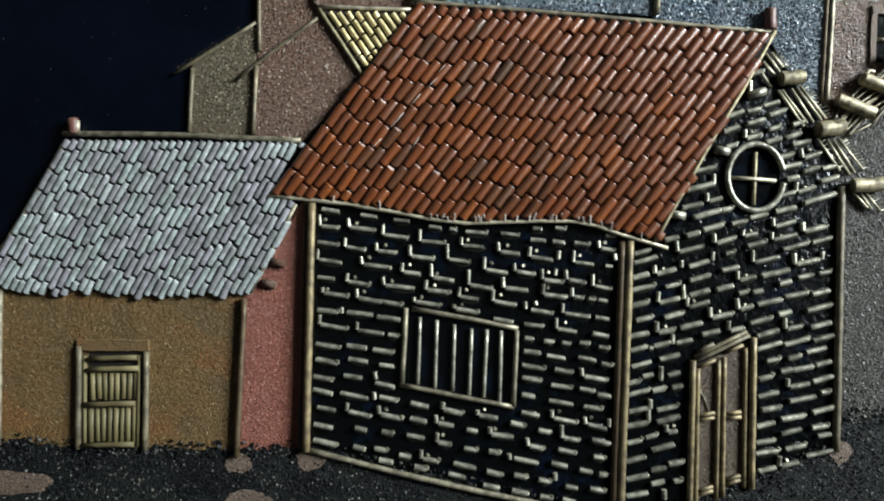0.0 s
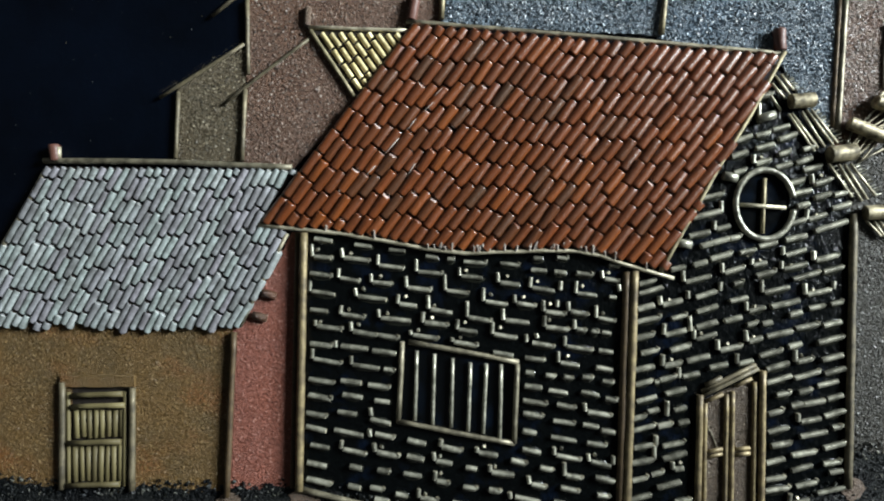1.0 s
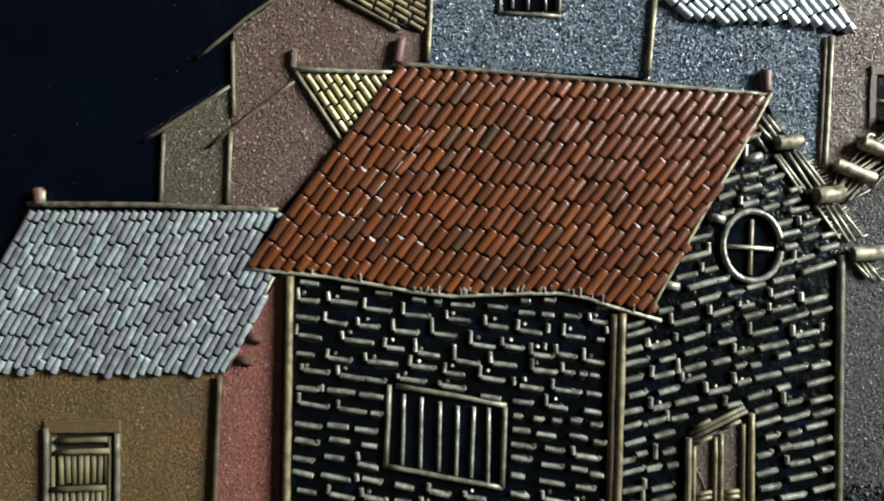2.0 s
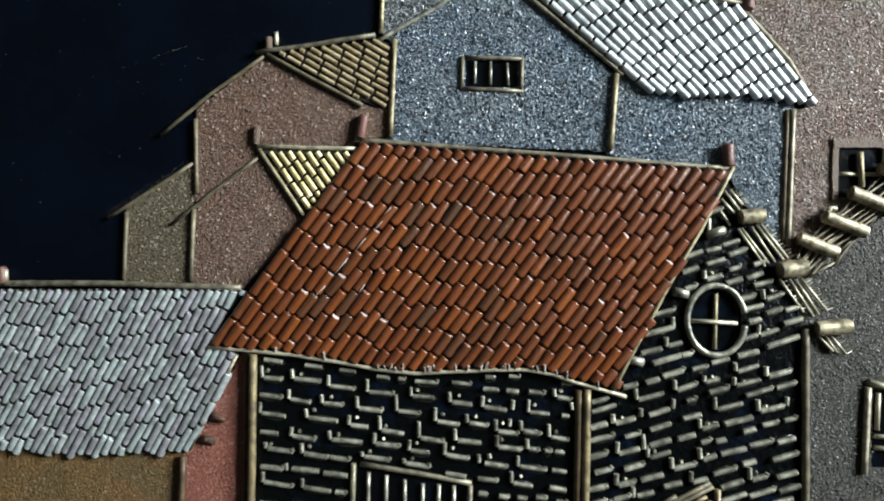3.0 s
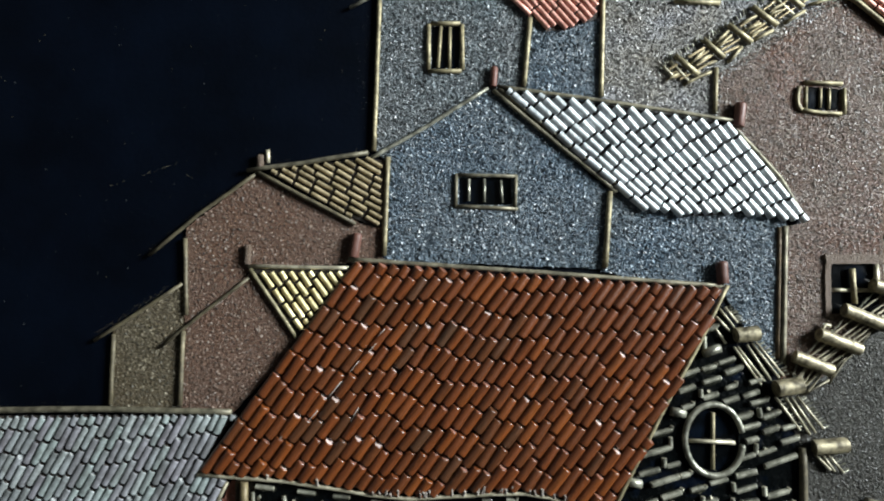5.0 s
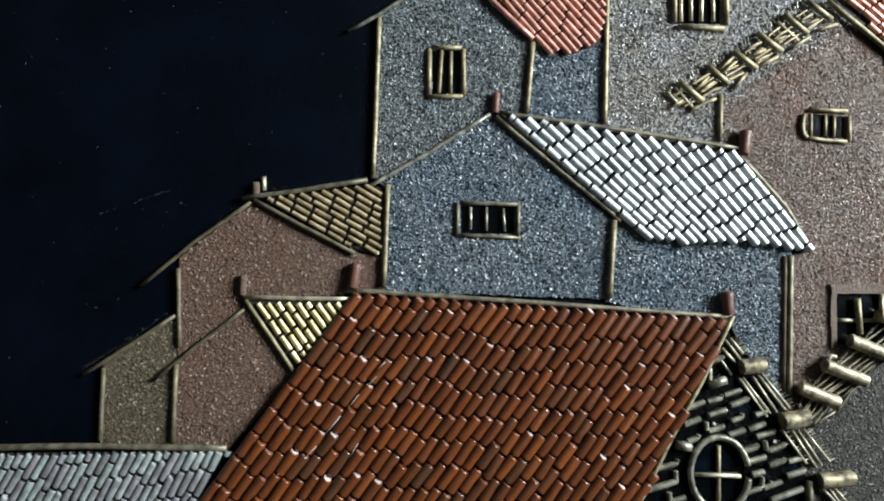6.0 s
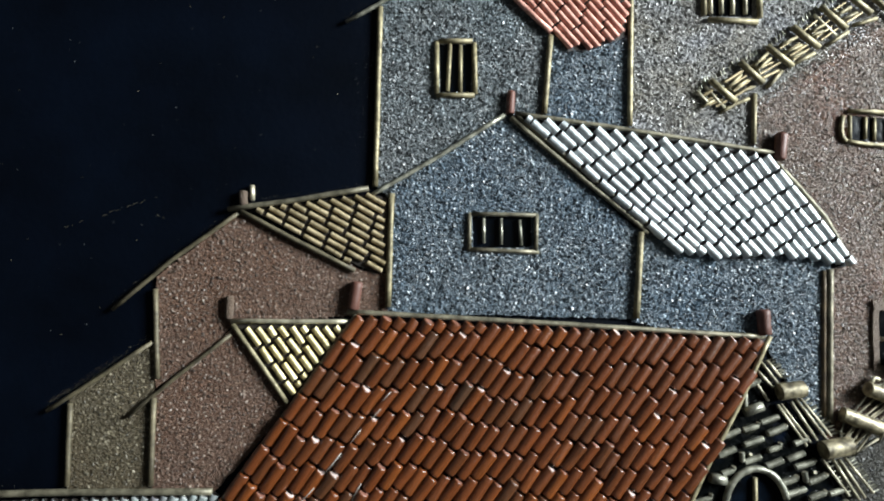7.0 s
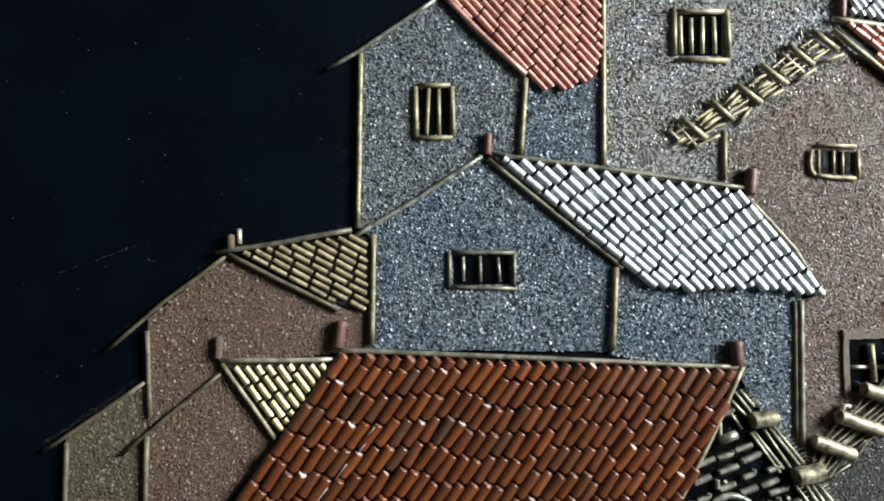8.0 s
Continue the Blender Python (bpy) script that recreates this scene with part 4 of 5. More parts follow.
for line in ([(75.0, -131.6), (74.8, -183.0)], [(92.3, -123.6), (92.0, -174.0)], [(82.5, -128.2), (82.0, -178.4)], [(84.6, -127.2), (84.3, -177.6)]):
    rod("stile", line, 0.85, BRASS_WARM, rd, base=0.5)
for line in ([(72.3, -129.8), (93.4, -119.0)], [(73.4, -127.4), (92.4, -117.6)], [(74.8, -125.2), (80.6, -122.4)]):
    rod("lintel_rod", line, 0.8, BRASS_DIM, rd, base=0.9)
for line in ([(75.4, -130.9), (81.2, -128.4)], [(75.6, -150.6), (81.2, -149.2)], [(75.6, -148.9), (81.2, -147.4)], [(85.5, -125.4), (91.2, -122.6)], [(85.7, -147.6), (90.9, -146.9)], [(85.7, -149.5), (90.8, -148.7)],
             [(85.6, -173.3), (90.6, -171.4)], [(85.6, -171.6), (90.6, -169.8)], [(75.5, -177.4), (81.0, -175.6)], [(75.5, -175.8), (80.9, -174.2)]):
    rod("rail", line, 0.75, BRASS_WARM, rd, base=0.5)
rod("thread", [(75.6, -139.0), (78.0, -143.5), (79.4, -147.6)], 0.25, BRASS_DARK, rd, base=0.7, label="loose thread of wire")

# the red roof
r_ridge = [(-31.0, 1.0), (23.0, -3.0), (100.0, -8.0)]
rroof = slab("roof", r_ridge + list(reversed([(u, v + 1.2) for u, v in eave_line[:-1]])), 0.8, 1.7, RED_UNDER, front, label="broad roof of dark red lacquered tube tiles with a wavy eave")
red_poly2 = r_ridge + [(59.2, -84.6)] + list(reversed([(u, v + 0.8) for u, v in eave_line[:-1]]))
tiles_clip(rroof, TILE_RED, red_poly2, (-0.595, -0.804), 3.57, 9.9, 1.9, 2.55, 0.4, 0.45, runs=0.3, raised=0.7)
rod("eave_rod", eave_line, 0.75, BRASS_PALE, front, base=2.2)
GLUE = lacquer("dried_glue", [(0.0, (0.20, 0.17, 0.15)), (1.0, (0.34, 0.31, 0.28))], 0.3)
DRIP = tube_mesh("glue_drip", (GLUE,), 7, 0.25, 5)
for k in range(34):
    c = along(eave_line, rng.uniform(0.42, 0.86) if k < 26 else rng.uniform(0.05, 0.95))
    stick("glue_drip", DRIP, at(c[0], c[1] + rng.uniform(0.2, 0.6), 3.4), at(c[0] + rng.uniform(-0.6, 0.6), c[1] + rng.uniform(1.6, 3.2), rng.uniform(4.2, 5.0)), rng.uniform(0.00025, 0.0005), rroof)
for line in ([(-23.0, -27.0), (-27.0, -31.0)], [(-29.0, -33.0), (-33.0, -38.0)], [(-35.0, -40.0), (-40.0, -46.0)], [(-43.0, -50.0), (-47.0, -54.0)], [(-29.0, -49.0), (-32.0, -54.0)], [(-53.0, -56.0), (-58.0, -62.0)], [(-20.0, -22.0), (-23.0, -25.0)]):
    rod("glue_streak", line, 0.17, GLUE, rroof, d=4.25)
rod("ridge_rod", [(-33.4, 2.4), (29.1, -1.9), (99.7, -7.2)], 0.85, BRASS_DARK, front, base=1.8)
rod("verge_rod", [(-30.4, 1.4), (-56.8, -35.0), (-84.4, -71.9)], 0.75, BRASS_DARK, front, base=1.9)
rod("verge_rod", [(100.9, -6.9), (89.4, -28.9), (78.0, -48.5), (58.2, -85.4)], 0.8, BRASS, front, base=2.6)
chimney(front, *[(99.6, -6.4), (99.2, 1.6)], 2.15, BRICK_RED, 1.0, "dark red-brown chimney")
for p, q in ([(92.0, -31.0), (98.0, -29.0)], [(80.0, -51.0), (85.0, -52.0)], [(64.0, -75.0), (69.0, -76.0)]):
    rod("purlin_end", [p, q], 1.6, BRASS_GREY, front, base=0.8, label="glue-covered brass stub of a purlin")


# ---- ladder-like stair climbing to the far roof, and log stair lower down ----
def fringe(parent, a, b, n, lean, long, mesh, d):
    """A row of short thin spikes standing off a line, each a little out of step with the next."""
    for k in range(n):
        p = lerp(a, b, (k + rng.uniform(0.3, 0.7)) / n)
        f = rng.uniform(0.65, 1.2)
        q = (p[0] + lean[0] * long * f, p[1] + lean[1] * long * f + rng.uniform(-0.3, 0.3))
        stick("spike", mesh, at(*p, d), at(*q, d + rng.uniform(-0.4, 0.7)), rng.uniform(0.00022, 0.00034), parent)


steps = thing("wire_stair", *(86.0, 67.0), "stair of short brass rungs and crossed thin sticks", "stair")
RUNGS = [[(84.7, 76.8), (93.3, 69.6)], [(95.2, 83.1), (102.8, 75.9)], [(104.6, 88.4), (113.3, 81.8)], [(113.8, 95.2), (122.7, 88.2)], [(123.9, 102.3), (132.5, 95.0)], [(132.5, 107.7), (141.6, 100.4)]]
for line in RUNGS:
    rod("rung", line, 1.08, BRASS, steps, base=1.3)
for line in ([(83.3, 74.8), (89.6, 67.6)], [(121.8, 99.8), (129.4, 92.6)], [(80.6, 73.0), (84.4, 68.8)]):
    rod("thin_rung", line, 0.6, BRASS_PALE, steps, base=1.0)
for line in ([(88.2, 66.1), (93.6, 69.1), (98.2, 71.0)], [(104.5, 74.5), (109.9, 80.4)], [(113.7, 82.6), (121.6, 86.8)], [(125.9, 89.4), (133.8, 94.3)], [(135.6, 96.5), (144.1, 99.1)]):
    rod("rail", line, 0.65, BRASS, steps, base=0.8)
for line in ([(81.5, 67.6), (86.0, 70.1)], [(90.2, 73.8), (95.7, 78.8)], [(91.9, 73.4), (97.7, 77.0)], [(93.9, 72.8), (100.1, 74.9)], [(99.3, 81.2), (104.7, 86.0)], [(100.3, 80.1), (105.6, 84.3)],
             [(108.9, 88.6), (115.2, 91.8)], [(110.9, 86.5), (116.8, 89.1)], [(111.8, 84.0), (117.1, 86.6)], [(119.0, 91.8), (124.4, 94.0)], [(119.8, 93.4), (124.6, 96.0)], [(129.1, 99.3), (134.5, 102.5)], [(130.1, 97.8), (136.5, 100.4)]):
    rod("slat", line, 0.5, BRASS, steps, d=2.1 + rng.uniform(-0.3, 0.5))
for (a, b), (c, d) in zip([[(79.0, 72.6), (85.6, 66.0)]] + RUNGS, RUNGS):
    for f in (0.3, 0.5, 0.68, 0.84):
        p, q = lerp(lerp(a, b, f), lerp(c, d, f), rng.uniform(0.12, 0.3)), lerp(lerp(a, b, f), lerp(c, d, f), rng.uniform(0.68, 0.9))
        stick("slat", rng.choice(WIRE_TAN), at(*p, 1.2 + rng.uniform(0, 0.7)), at(q[0], q[1] + rng.uniform(-0.6, 0.6), 1.4 + rng.uniform(0, 0.8)), rng.uniform(0.00036, 0.0005), steps)
    for k in range(4):
        p = lerp(lerp(a, b, 0.2), lerp(c, d, 0.2), 0.2 + 0.2 * k)
        q = (p[0] + rng.uniform(1.4, 2.6), p[1] - rng.uniform(2.4, 4.4))
        stick("cross_slat", rng.choice(WIRE), at(*p, 0.9), at(*q, 1.2), rng.uniform(0.0003, 0.00045), steps)
    fringe(steps, lerp(a, b, 0.12), lerp(c, d, 0.05), 7, (-0.35, 0.94), 1.9, WIRE[1], 1.1)

logs = thing("log_stair", *(126.0, -41.0), "stair of thick pale brass logs over thin sticks", "stair")
LOGS = [[(123.6, -31.8), (136.8, -37.0)], [(132.6, -24.0), (147.0, -29.6)], [(142.0, -15.4), (157.6, -21.6)], [(152.6, -6.6), (170.0, -13.4)]]
for a, b in LOGS:
    stick("log", LOG[0], at(*a, 3.4), at(*b, 3.4), 0.0024, logs, "thick pale brass log")
for line in ([(123.0, -37.6), (128.6, -40.6)], [(136.6, -41.8), (142.8, -33.4), (146.6, -30.6)], [(127.6, -45.6), (136.8, -40.4)], [(138.0, -36.8), (144.4, -31.0)], [(148.0, -28.6), (153.6, -22.4)], [(128.0, -42.0), (132.4, -39.0)]):
    rod("rail", line, 0.42, BRASS_DARK, logs, base=1.0)
for (a, b), (c, d) in zip([[(119.0, -41.6), (130.0, -46.0)]] + LOGS, LOGS):
    for k in range(5):
        f = 0.34 + 0.13 * k + rng.uniform(-0.05, 0.05)
        p, q = lerp(lerp(a, b, f), lerp(c, d, f), rng.uniform(0.1, 0.3)), lerp(lerp(a, b, f), lerp(c, d, f), rng.uniform(0.7, 0.9))
        stick("slat", rng.choice(WIRE_PALE), at(*p, 1.4 + rng.uniform(0, 0.6)), at(q[0] + rng.uniform(0, 1.4), q[1], 1.8 + rng.uniform(0, 0.8)), rng.uniform(0.00028, 0.00042), logs)
    fringe(logs, lerp(a, b, 0.3), lerp(c, d, 0.2), 6, (0.5, 0.86), 2.4, WIRE[0], 1.5)
rod("curl", [(134.2, -22.8), (135.8, -20.8), (137.4, -21.4)], 0.7, BRASS_PALE, logs, base=1.8, label="pale curl of wire")

verge = thing("roof_fence", *(121.0, -51.0), "rail of thin brass wires and thick rolls along the gable", "fence")
for a, b, r in ((*[(103.2, -24.5), (111.4, -23.8)], 2.7), (*[(116.8, -43.2), (126.2, -42.2)], 3.0), (*[(129.6, -63.4), (141.0, -62.4)], 2.7)):
    stick("roll", rng.choice(ROLL), at(*a, 3.0), at(*b, 3.0), r / 1000, verge, "thick pale roll tied across the wires")
for line in ([(98.2, -15.1), (103.3, -21.7)], [(97.1, -18.0), (101.9, -23.3)], [(95.6, -20.7), (100.2, -27.4)], [(100.2, -14.6), (104.6, -20.1)],
             [(103.0, -28.6), (112.2, -41.8)], [(104.2, -28.4), (113.4, -40.6)], [(107.6, -27.9), (115.7, -40.3)], [(109.3, -27.2), (118.7, -39.6)], [(110.8, -26.9), (120.3, -38.8)],
             [(117.2, -46.2), (125.4, -57.8)], [(120.8, -46.4), (128.8, -59.2)], [(122.8, -46.4), (130.8, -58.6)], [(124.8, -46.0), (133.6, -57.2)],
             [(130.3, -66.0), (135.6, -71.4)], [(133.0, -66.2), (137.0, -71.9)], [(134.9, -66.2), (140.2, -72.4)]):
    rod("wire", line, 0.48, BRASS_PALE, verge, d=2.1)
for a, b, n in ((*[(100.4, -14.4), (105.6, -20.8)], 8), (*[(111.4, -27.6), (121.0, -39.0)], 11), (*[(125.2, -46.2), (134.0, -57.4)], 12), (*[(135.4, -66.4), (140.8, -72.8)], 6), (*[(117.6, -47.0), (125.4, -57.8)], 7)):
    fringe(verge, a, b, n, (0.94, 0.4), 2.2, WIRE[0], 2.0)


# ---- stray sand and glue dust beside the outlines ----
def strays(panel_part, a, b, side, wide, n, mat, size):
    """Single grains scattered on the panel beside a line, thinning out away from it."""
    L = math.hypot(b[0] - a[0], b[1] - a[1])
    nu, nv = -(b[1] - a[1]) / L * side, (b[0] - a[0]) / L * side
    verts, faces = [], []
    base = base_of(panel_part)
    for _ in range(n):
        p = lerp(a, b, rng.random())
        w = wide * rng.random() ** 2.2
        c = at(p[0] + nu * w, p[1] + nv * w, 0.05) - base
        k0 = len(verts)
        e = [rng.uniform(*size) / 1000 for _ in range(3)]
        t = rng.uniform(0, math.pi)
        cs, sn = math.cos(t), math.sin(t)
        for x, y, z in GRAIN_V.tolist():
            x, z = x * e[0] * 1.6, z * e[2]
            verts.append((c.x + x * cs - z * sn, c.y + y * e[1], c.z + x * sn + z * cs))
        faces += [(k0 + f[0], k0 + f[1], k0 + f[2]) for f in GRAIN_F.tolist()]
    me = bpy.data.meshes.new("stray_grit")
    me.from_pydata(verts, [], faces)
    me.materials.append(mat)
    ob = new("stray_grit", me)
    ob.parent = panel_part
    tagged(ob, kind="stuff")


for a, b, side, wide, n, key in (((-103.9, 4.2), (-66.6, 33.8), 1, 2.4, 420, "olive"), ((-122.2, -25.6), (-91.9, -5.6), 1, 2.4, 420, "olive"), ((-69.8, 35.0), (-26.6, 41.6), 1, 1.6, 240, "ash"),
                                 ((-33.8, 95.0), (4.0, 120.0), 1, 2.4, 110, "olive"), ((-24.2, 41.0), (-23.6, 99.0), 1, 7.0, 260, "grey"), ((-163.2, -49.2), (-73.4, -50.0), 1, 1.8, 120, "ash"),
                                 ((-188.0, -99.0), (-162.6, -52.4), 1, 2.6, 160, "ash"), ((-91.9, -17.0), (-91.9, -7.0), 1, 2.0, 40, "olive")):
    strays(panel, a, b, side, wide, n, SANDS[key][1], (0.03, 0.11))

# ---- brass bricks of the front house, last ----
BED = lacquer("olive_black_glue", [(0.0, (0.010, 0.011, 0.008)), (1.0, (0.012, 0.013, 0.009))], 0.22)
LAID = {}


def course(wall, *row):
    """Bricks of one course: the left end of each, its length, and the height of the upright end bent up beside it (a length of 0: the upright alone)."""
    gable = wall == gwall
    for u, v, length, upright in row:
        if gable:
            slope, r = 0.3 + 0.0006 * (v + 60) + rng.uniform(-0.06, 0.06), 1.02 * rng.uniform(0.86, 1.12)
        else:
            low = (-75 - v) / 105
            slope, r = -0.10 - 0.09 * low + rng.uniform(-0.05, 0.05), (0.82 + 0.2 * low) * rng.uniform(0.9, 1.12)
        d = 0.9 + r * 0.75
        if length:
            p, q = (u, v), (u + length, v + slope * length)
            LAID.setdefault(wall, []).append((p, q))
            stick("brick", rng.choice(WIRE), at(*p, d), at(*q, d + rng.uniform(-0.15, 0.25)), r / 1000, wall)
            if rng.random() < 0.5:
                stick("brick_stub", rng.choice(STUB), at(q[0], q[1], d), at(q[0] + rng.uniform(-0.2, 0.5), q[1] + rng.uniform(0.7, 1.3), d + 0.3), r * 0.0008, wall)
        if upright:
            p = (u - (0.7 if length else 0), v + (0.2 if length else 0))
            lean = rng.uniform(-0.5, 0.25)
            stick("brick_end", rng.choice(WIRE), at(*p, d), at(p[0] + lean, p[1] + upright, d), r * 0.00088, wall)
            if length and rng.random() < 0.55:
                w = (u + rng.uniform(1.0, 2.4), v + rng.uniform(1.4, 2.8))
                stick("brick_stub", rng.choice(STUB), at(*w, 0.9), at(w[0] + rng.uniform(-0.5, 0.7), w[1] + rng.uniform(-0.5, 0.7), 2.0), 0.00062, wall)


def glue_bed(wall, base=0.9):
    """Low mounds of dark glue in which the bricks of a wall lie."""
    bm = bmesh.new()
    for p, q in LAID[wall]:
        m = lerp(p, q, 0.5)
        half = math.hypot(q[0] - p[0], q[1] - p[1]) / 2 + 0.7
        ang = math.atan2(q[1] - p[1], q[0] - p[0])
        cs, sn, wide = math.cos(ang), math.sin(ang), rng.uniform(1.2, 1.8)
        rings = []
        for f, h in ((1.0, 0.02), (0.8, 0.3), (0.5, 0.5)):
            ring = []
            for i in range(10):
                a = 2 * math.pi * i / 10
                x, y = half * f * math.cos(a) * rng.uniform(0.9, 1.1), wide * f * math.sin(a) * rng.uniform(0.85, 1.15) - 0.35
                ring.append(bm.verts.new(at(m[0] + x * cs - y * sn, m[1] + x * sn + y * cs, base + h)))
            rings.append(ring)
        for A, B in zip(rings, rings[1:]):
            for i in range(10):
                bm.faces.new((A[i], A[(i + 1) % 10], B[(i + 1) % 10], B[i])).smooth = True
        bm.faces.new(rings[-1]).smooth = True
    bmesh.ops.recalc_face_normals(bm, faces=bm.faces)
    part("glue_bed", bm, BED, wall, "dark glossy glue round the bricks", "stuff")


# front wall, from the eave down
course(fwall, (-64.8, -76.2, 6.5, 0), (-50.2, -78, 6.1, 0), (-38, -79.6, 5.9, 0), (-24.7, -81.8, 4.4, 0), (-16.9, -82.5, 2.1, 0), (-11.1, -83.4, 7.8, 0), (1.9, -83.7, 6.4, 0), (13.7, -81.6, 3.1, 0), (22, -81.2, 3.5, 0))
course(fwall, (13, -85.8, 5.4, 0), (21.1, -86.4, 4.3, 0), (29, -86.6, 5.3, 0), (40.7, -83.4, 3.5, 0), (38.9, -88.5, 4.8, 2.7))
course(fwall, (-64.6, -82.7, 6.1, 4.2), (-53.8, -82.9, 8.8, 3.2), (-41.2, -85.3, 8.6, 3.6), (-27.3, -87.3, 8.4, 4.2), (-11.8, -88.6, 7.5, 2.9), (2, -90.6, 6.9, 3.4), (13.3, -92.2, 7.9, 3.6), (23.3, -92.8, 0, 3.2), (29.5, -93.9, 6.8, 4.2), (40.7, -94.9, 2.5, 0), (44.4, -92.7, 0, 2.5))
course(fwall, (-66.1, -88.6, 7.6, 0), (-55.1, -90.1, 6.9, 3.2), (-43.3, -91.5, 6.5, 2.9), (-30.7, -93.1, 8, 4), (-16.9, -93.8, 7.3, 5.5), (-3.2, -97.4, 7.4, 4.6), (8, -97.8, 6.4, 2.9), (18.2, -100.6, 6.9, 3.8), (22.3, -98.7, 0, 2.3), (27.1, -100.4, 5.8, 3.4), (36.9, -102.4, 6, 4.2))
course(fwall, (-65.3, -95.1, 8.4, 3.6), (-48.6, -96.6, 10.2, 2.9), (-33.7, -99, 6.1, 3.2), (-22.6, -100.6, 7.6, 4.8), (-8.9, -103.2, 7.7, 5.5), (4, -103.9, 8.3, 3.8), (18.5, -106, 7.7, 3.8), (29.3, -106.6, 3.1, 3.2), (34.7, -107.1, 2.1, 0), (38.2, -107.4, 3.3, 0))
course(fwall, (-65.7, -101.6, 6.3, 0), (-54.1, -103, 7.7, 2.9), (-40.2, -104.1, 10.6, 2.9), (-24.7, -105.4, 8.1, 3.6), (-12.4, -107.6, 6.5, 3.4), (0.1, -109, 7.7, 4.2), (13.7, -111.7, 7.4, 0), (11.6, -111.4, 0, 2.7), (15.5, -110, 0, 1.5), (25.9, -112.7, 9.1, 3.4), (37.3, -113.8, 4.9, 0))
course(fwall, (-63, -107.4, 8.8, 1.9), (-50, -109, 8.4, 3.2), (-40.7, -110.2, 6.5, 0), (-28.8, -109.9, 8.8, 1.5), (-14.1, -112, 8.3, 1.3), (-0.1, -115.4, 7.2, 0), (11.3, -117, 6.6, 0), (23.7, -118.5, 6.7, 3.8), (36.2, -119.8, 5.9, 0))
course(fwall, (-65.1, -113.7, 7.5, 0), (-56.1, -114.8, 0, 2.3), (-54.2, -114.3, 9.6, 0), (-43.1, -115.7, 8.6, 0), (11.6, -122.1, 2.9, 0), (18.7, -123, 3.1, 0), (25.1, -123.4, 2.9, 0), (31.7, -123.3, 3.3, 0), (38.7, -124.7, 3.7, 0))
course(fwall, (-63.9, -119.1, 9.6, 3.4), (-49.8, -120.9, 9.4, 2.9), (-38.7, -122.2, 3.5, 0), (11.3, -126.9, 6, 0), (19.8, -128.3, 6.6, 0), (31.2, -128.6, 6.3, 0), (39.8, -130.7, 3.7, 0))
course(fwall, (-65.6, -126.3, 9, 0), (-54.1, -126.6, 7.4, 0), (-44.2, -127.8, 7.3, 0), (10.8, -132.1, 8.2, 0), (22.8, -133.2, 6.2, 0), (33.5, -135.6, 8.1, 2.9))
course(fwall, (-65.4, -131.9, 7.9, 0), (-53.3, -131.5, 7.1, 0), (-41.7, -133.3, 5.2, 0), (10.9, -136.6, 6.6, 0), (21.5, -139, 7.4, 0), (32, -140.1, 5.5, 0), (38.6, -142, 4.7, 0))
course(fwall, (-66.1, -138.3, 7.1, 0), (-54.8, -137.6, 6.7, 0), (-43.2, -140, 7.3, 0), (-42.9, -138.7, 0, 2.7), (10.8, -142.8, 4.9, 0), (20.9, -144.6, 8.7, 0), (33.5, -146.5, 6.6, 0))
course(fwall, (-66.1, -143.1, 7.3, 0), (-55.9, -144, 10.3, 0), (-41.4, -145.1, 6.6, 0), (-43.1, -146, 0, 2.5), (10.9, -149.2, 6.4, 0), (22.9, -151.1, 8.4, 2.7), (35.1, -153, 7, 2.5), (42.9, -153.6, 0, 2.9))
course(fwall, (-64.3, -149.5, 6.7, 0), (-52.7, -150.8, 8.1, 2.9), (-40.6, -151.5, 7.5, 2.9), (-29.9, -147, 6.6, 0), (-17.4, -149.1, 6.6, 2.5), (-4.5, -150.8, 6.6, 1.7), (6.9, -153.2, 5.1, 0), (17.2, -155.5, 4.2, 0), (26.5, -158.1, 5.4, 4.4), (36.8, -158.4, 6.2, 0))
course(fwall, (-65.3, -155.7, 6.9, 0), (-50.1, -156.7, 4.2, 0), (-40.2, -157.8, 4.1, 0), (-29.8, -152.6, 6, 0), (-19.4, -154.1, 5.6, 2.7), (-9, -156.1, 3.8, 0), (0.2, -157.5, 7.8, 2.3), (14.3, -161.4, 4.7, 2.7), (24.6, -162.3, 6.1, 0), (37.5, -164.6, 3.9, 0))
course(fwall, (-65.2, -161.5, 8.4, 0), (-50.5, -163.5, 4.4, 0), (-42.6, -163.9, 4.4, 0), (-30.9, -158.8, 6.2, 0), (-19.2, -161.1, 4.1, 3.2), (-9.8, -162.9, 4.5, 0), (-0.7, -163.7, 3.7, 0), (8.6, -166, 8.6, 0), (7, -166.5, 0, 2.1), (22.2, -167.3, 5.7, 0), (32.5, -169.4, 4.5, 0), (39.5, -170.8, 2.2, 0))
course(fwall, (-41, -168.1, 5.2, 0), (-33.6, -166.1, 4.2, 0), (-24.8, -167.2, 5.7, 2.9), (-13.6, -168.5, 8.4, 0), (-1.4, -171, 5.6, 0), (8.7, -172, 4.5, 0), (17.6, -173.5, 4.1, 0), (23.7, -173.5, 0, 2.7), (27.5, -175.5, 4.3, 0), (36.3, -176.2, 5.3, 0))
course(fwall, (-27.9, -170.2, 4.6, 0), (-15.4, -172.3, 6.2, 0), (-2.5, -176, 5.9, 0), (8, -177.7, 5.4, 0), (18.3, -179.4, 4.1, 0), (26.5, -180.4, 4.5, 0))
glue_bed(fwall)
